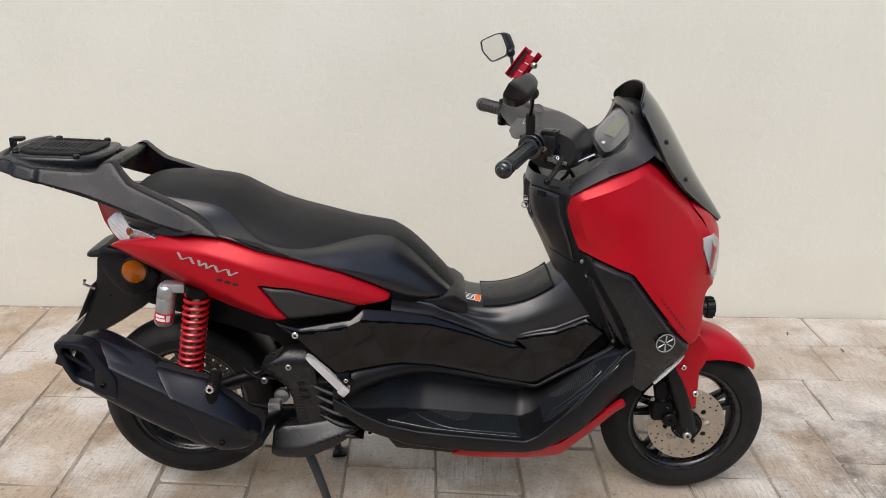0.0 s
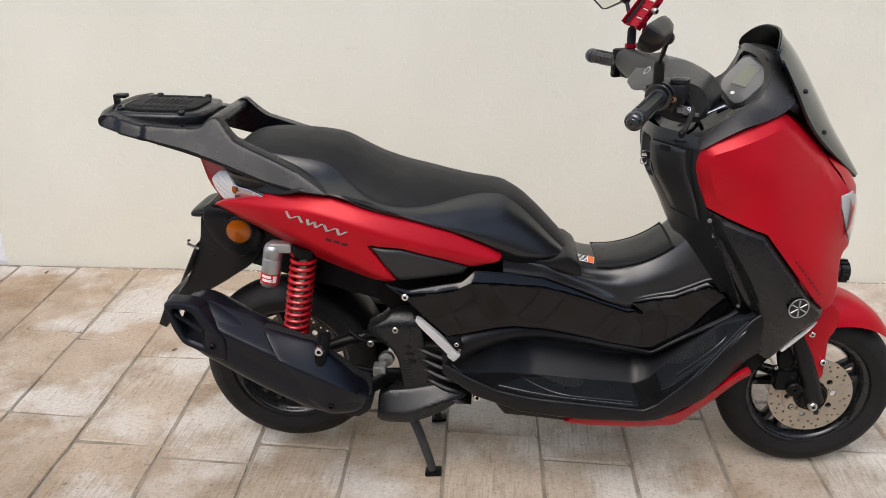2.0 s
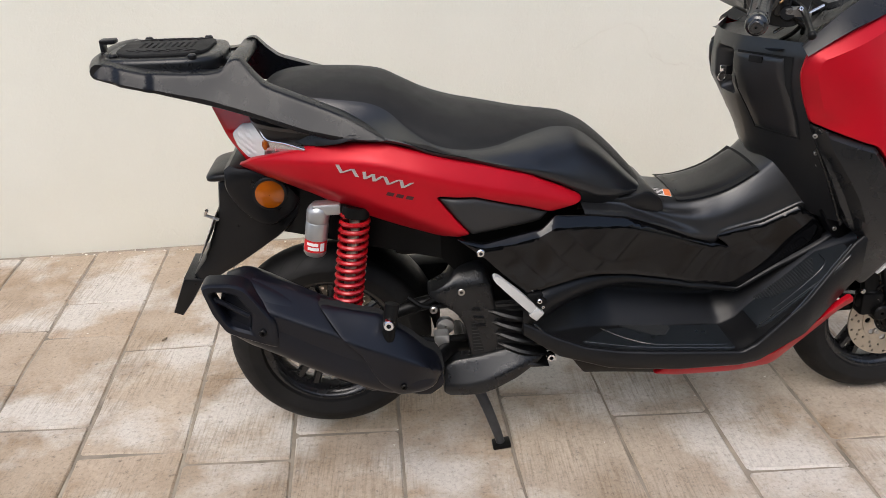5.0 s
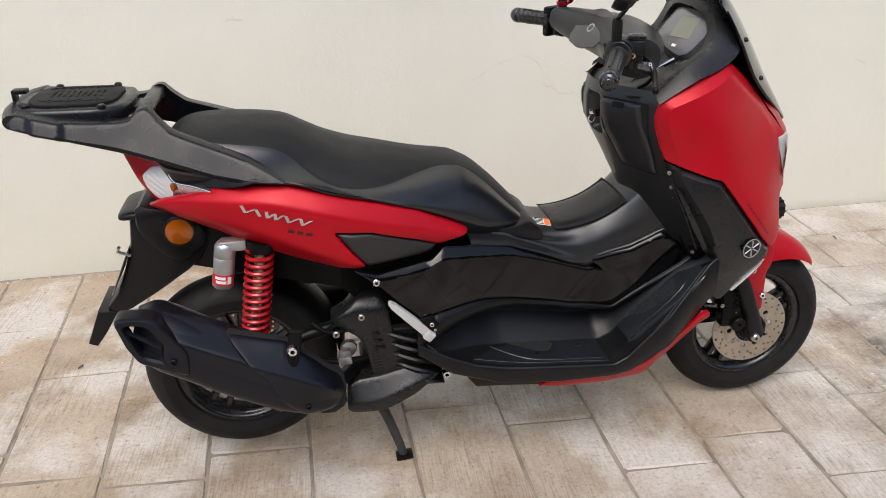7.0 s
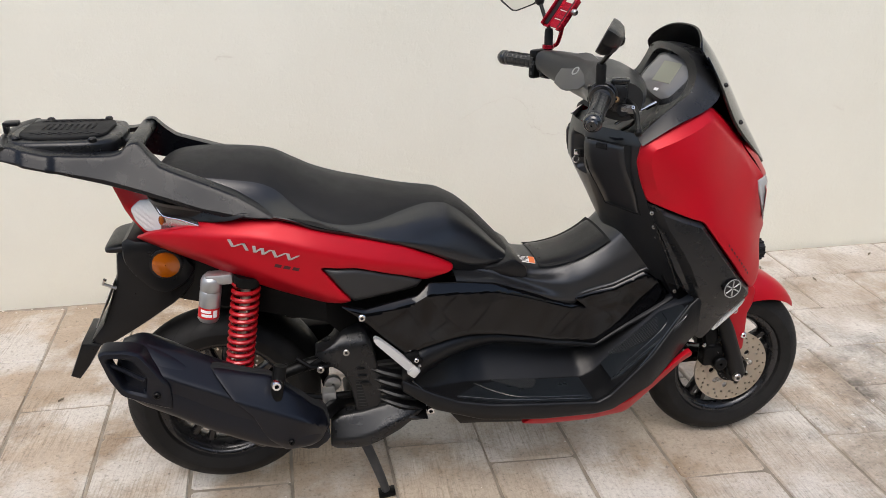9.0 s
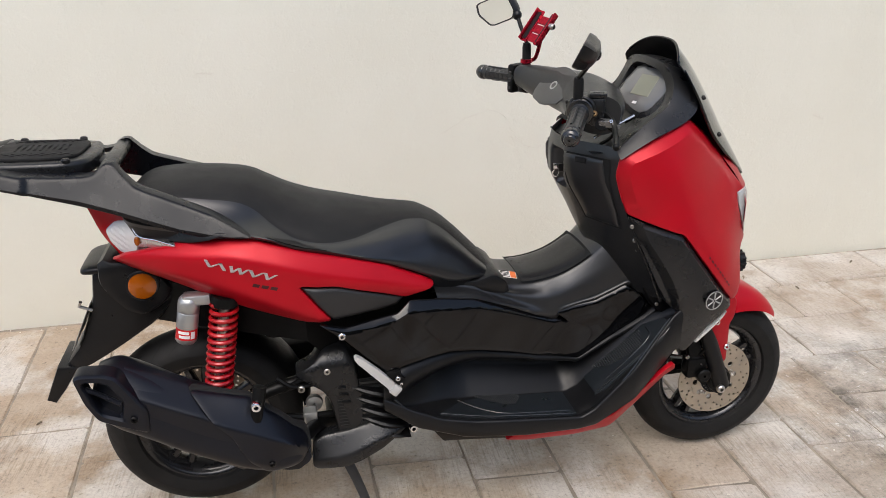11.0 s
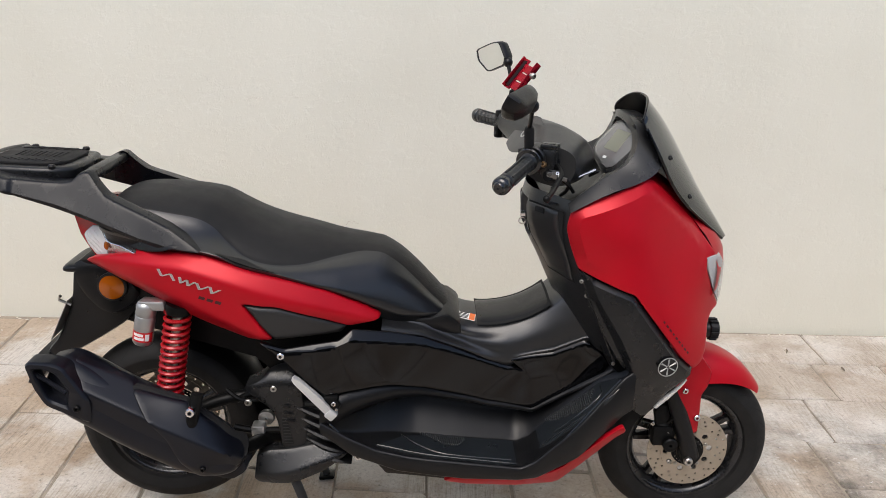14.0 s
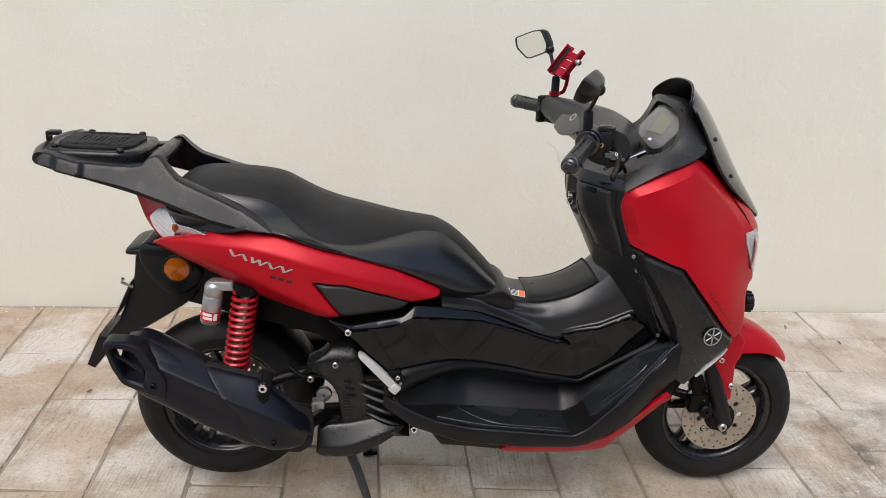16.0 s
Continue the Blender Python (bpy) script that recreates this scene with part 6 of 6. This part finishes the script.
def paver(corners):
    """One stone: four corners on the ground, drawn in by the joint, with a worn rim."""
    c = [Vector(p) for p in corners]
    mid = sum(c, Vector((0, 0))) / 4
    gap = 0.0028 + rng.uniform(-.0008, .0022)
    ins = []
    for i in range(4):
        a, b = (c[i - 1] - c[i]).normalized(), (c[(i + 1) % 4] - c[i]).normalized()
        ins.append((c[i] + (a + b) * gap, a, b))
    lift, tilt = rng.uniform(-.002, .0015), (rng.uniform(-.004, .004), rng.uniform(-.004, .004))

    def z(p, d):
        return lift + (p.x - mid.x) * tilt[0] + (p.y - mid.y) * tilt[1] - d
    ring = []
    for p, a, b in ins:
        r = rng.uniform(.004, .011)
        ring += [p + a * r, p + b * r]
    edge = []
    for i in range(8):
        edge.append(ring[i])
        if i % 2:
            step = ring[(i + 1) % 8] - ring[i]
            out = Vector((step.y, -step.x)).normalized()
            edge += [ring[i] + step * rng.uniform(.25, .40) + out * rng.uniform(-.0026, .0010), ring[i] + step * rng.uniform(.60, .75) + out * rng.uniform(-.0026, .0010)]
    low, rim, top = [], [], []
    for q in edge:
        low.append((q.x, q.y, -.03))
        rim.append((q.x, q.y, z(q, .0045)))
        s = q + (mid - q).normalized() * rng.uniform(.003, .007)
        top.append((s.x, s.y, z(s, 0)))
    n = len(edge)
    faces = [tuple(range(2 * n, 3 * n))]
    for i in range(n):
        j = (i + 1) % n
        faces += [(i, j, n + j, n + i), (n + i, n + j, 2 * n + j, 2 * n + i)]
    me = bpy.data.meshes.new("paver")
    me.from_pydata(low + rim + top, [], faces)
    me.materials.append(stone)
    ob = new("paver", me)
    ob.parent = pavement


def line_x(i, y):
    """The i-th long joint, at depth y."""
    x = -.015 + (.279 if i < 0 else .2565) * i
    return x + (y - 2.4) * (-.055 + .026 * max(-2.0, min(1.5, x)))


KNOWN = {-8: (3.22, 2.70, 2.20), -7: (3.50, 2.98, 2.66, 2.43), -6: (3.165, 2.925, 2.43), -5: (3.42, 2.825, 2.30), -4: (3.10, 2.63, 2.245), -3: (2.62, 2.34, 1.90), -2: (2.90, 2.55, 2.0), -1: (2.46, 2.0), 0: (2.80, 2.345, 1.95), 1: (2.60, 2.10), 2: (2.72, 2.2), 3: (2.475, 2.0)}
for i in range(-14, 15):
    right = i >= 3
    top = 2.85 if i >= 2 else 3.686 + .042 * line_x(i, 3.7)
    cuts = [y for y in KNOWN.get(i, ()) if y < top - .1]
    if not cuts:
        cuts = [top - rng.choice((.27, .40, .52))]
    while cuts[-1] > -.6:
        cuts.append(cuts[-1] - rng.choice((.27, .27, .40, .52)) + rng.uniform(-.02, .02))
    ys = [top] + cuts
    for y1, y0 in zip(ys, ys[1:]):
        sk = rng.uniform(-.004, .004)
        paver([(line_x(i, y0), y0 + sk), (line_x(i + 1, y0), y0 - sk), (line_x(i + 1, y1), y1 + sk), (line_x(i, y1), y1 - sk)])
for y0, y1, joints in ((2.85, 3.15, (.53, .80, 1.09, 1.36, 1.885, 2.155, 2.68, 2.95, 3.45, 3.72)), (3.15, 3.455, (.53, .72, .99, 1.51, 1.79, 2.30, 2.83, 3.10, 3.62)), (3.455, 3.80, (.53, .80, 1.06, 1.585, 2.14, 2.41, 2.93, 3.46, 3.72))):
    for x0, x1 in zip(joints, joints[1:]):
        s0, s1 = .022 * (x0 - 1.5), .022 * (x1 - 1.5)
        t0, t1 = (3.686 + .042 * x0, 3.686 + .042 * x1) if y1 > 3.7 else (y1 + s0, y1 + s1)
        paver([(x0, y0 + s0), (x1, y0 + s1), (x1, t1), (x0, t0)])

strip_meshes = []
for k in range(6):
    bm = box(-.5, .5, -.5, .5, -.5, .5)
    me = bpy.data.meshes.new("stone_strip")
    bm.to_mesh(me)
    bm.free()
    me.materials.append(strip_mat)
    strip_meshes.append(me)
z = .0
while z < 2.3:
    hgt = rng.choice((.035, .05, .07))
    x = -6.0 + rng.uniform(0, .3)
    while x < -2.9:
        ln = rng.uniform(.25, .7)
        ob = new("stone_strip", rng.choice(strip_meshes))
        ob.parent = far_wall
        ob.matrix_local = Matrix.LocRotScale((x + ln / 2, 5.775 + rng.uniform(-.008, .008), z + hgt / 2), None, (ln - .003, .05, hgt - .003))
        x += ln
    z += hgt

# flakes of paint and dry bits along the foot of the wall
bits = bmesh.new()
for k in range(330):
    x = rng.uniform(-2.4, 3.0)
    y = 3.70 + .042 * x - abs(rng.gauss(0, .035)) - .004
    if k > 230:
        x, y = rng.uniform(-2.3, 2.6), rng.uniform(1.8, 3.6)
    r = rng.uniform(.002, .008) if k < 230 else rng.uniform(.0015, .005)
    a0 = rng.uniform(0, 6.28)
    pts = [bits.verts.new((x + r * rng.uniform(.5, 1.2) * math.cos(a0 + a), y + .6 * r * rng.uniform(.5, 1.2) * math.sin(a0 + a), .002 + rng.uniform(0, .004))) for a in np.linspace(0, math.tau, 6, endpoint=False)]
    tip = bits.verts.new((x, y, .004 + r * .6))
    for i in range(6):
        bits.faces.new((pts[i], pts[(i + 1) % 6], tip))
flakes = part("paint_flakes", bits, flake_mat)
tagged(flakes, "scattered paint flakes and dry bits on the pavers", "debris", kind="stuff")
leaf_bits = bmesh.new()
for x, y, a in ((2.03, 3.63, .4), (1.45, 3.55, 1.4), (1.62, 3.40, 2.2), (-1.33, 2.86, .2), (-2.2, 3.5, .9), (-.9, 3.6, 2.0)):
    rows = [[(x + (u * math.cos(a) - k * w * math.sin(a)) * .009, y + (u * math.sin(a) + k * w * math.cos(a)) * .009, .006 + .006 * abs(k) + .004 * u) for k in (-1, 0, 1)] for u, w in ((-1, .05), (-.4, .5), (.3, .55), (1, .05))]
    leaf_bits = join(leaf_bits, loft(rows))
dry = part("dry_leaves", leaf_bits, dry_leaf)
tagged(dry, "a few curled dry leaves on the pavers", "leaves", kind="stuff")
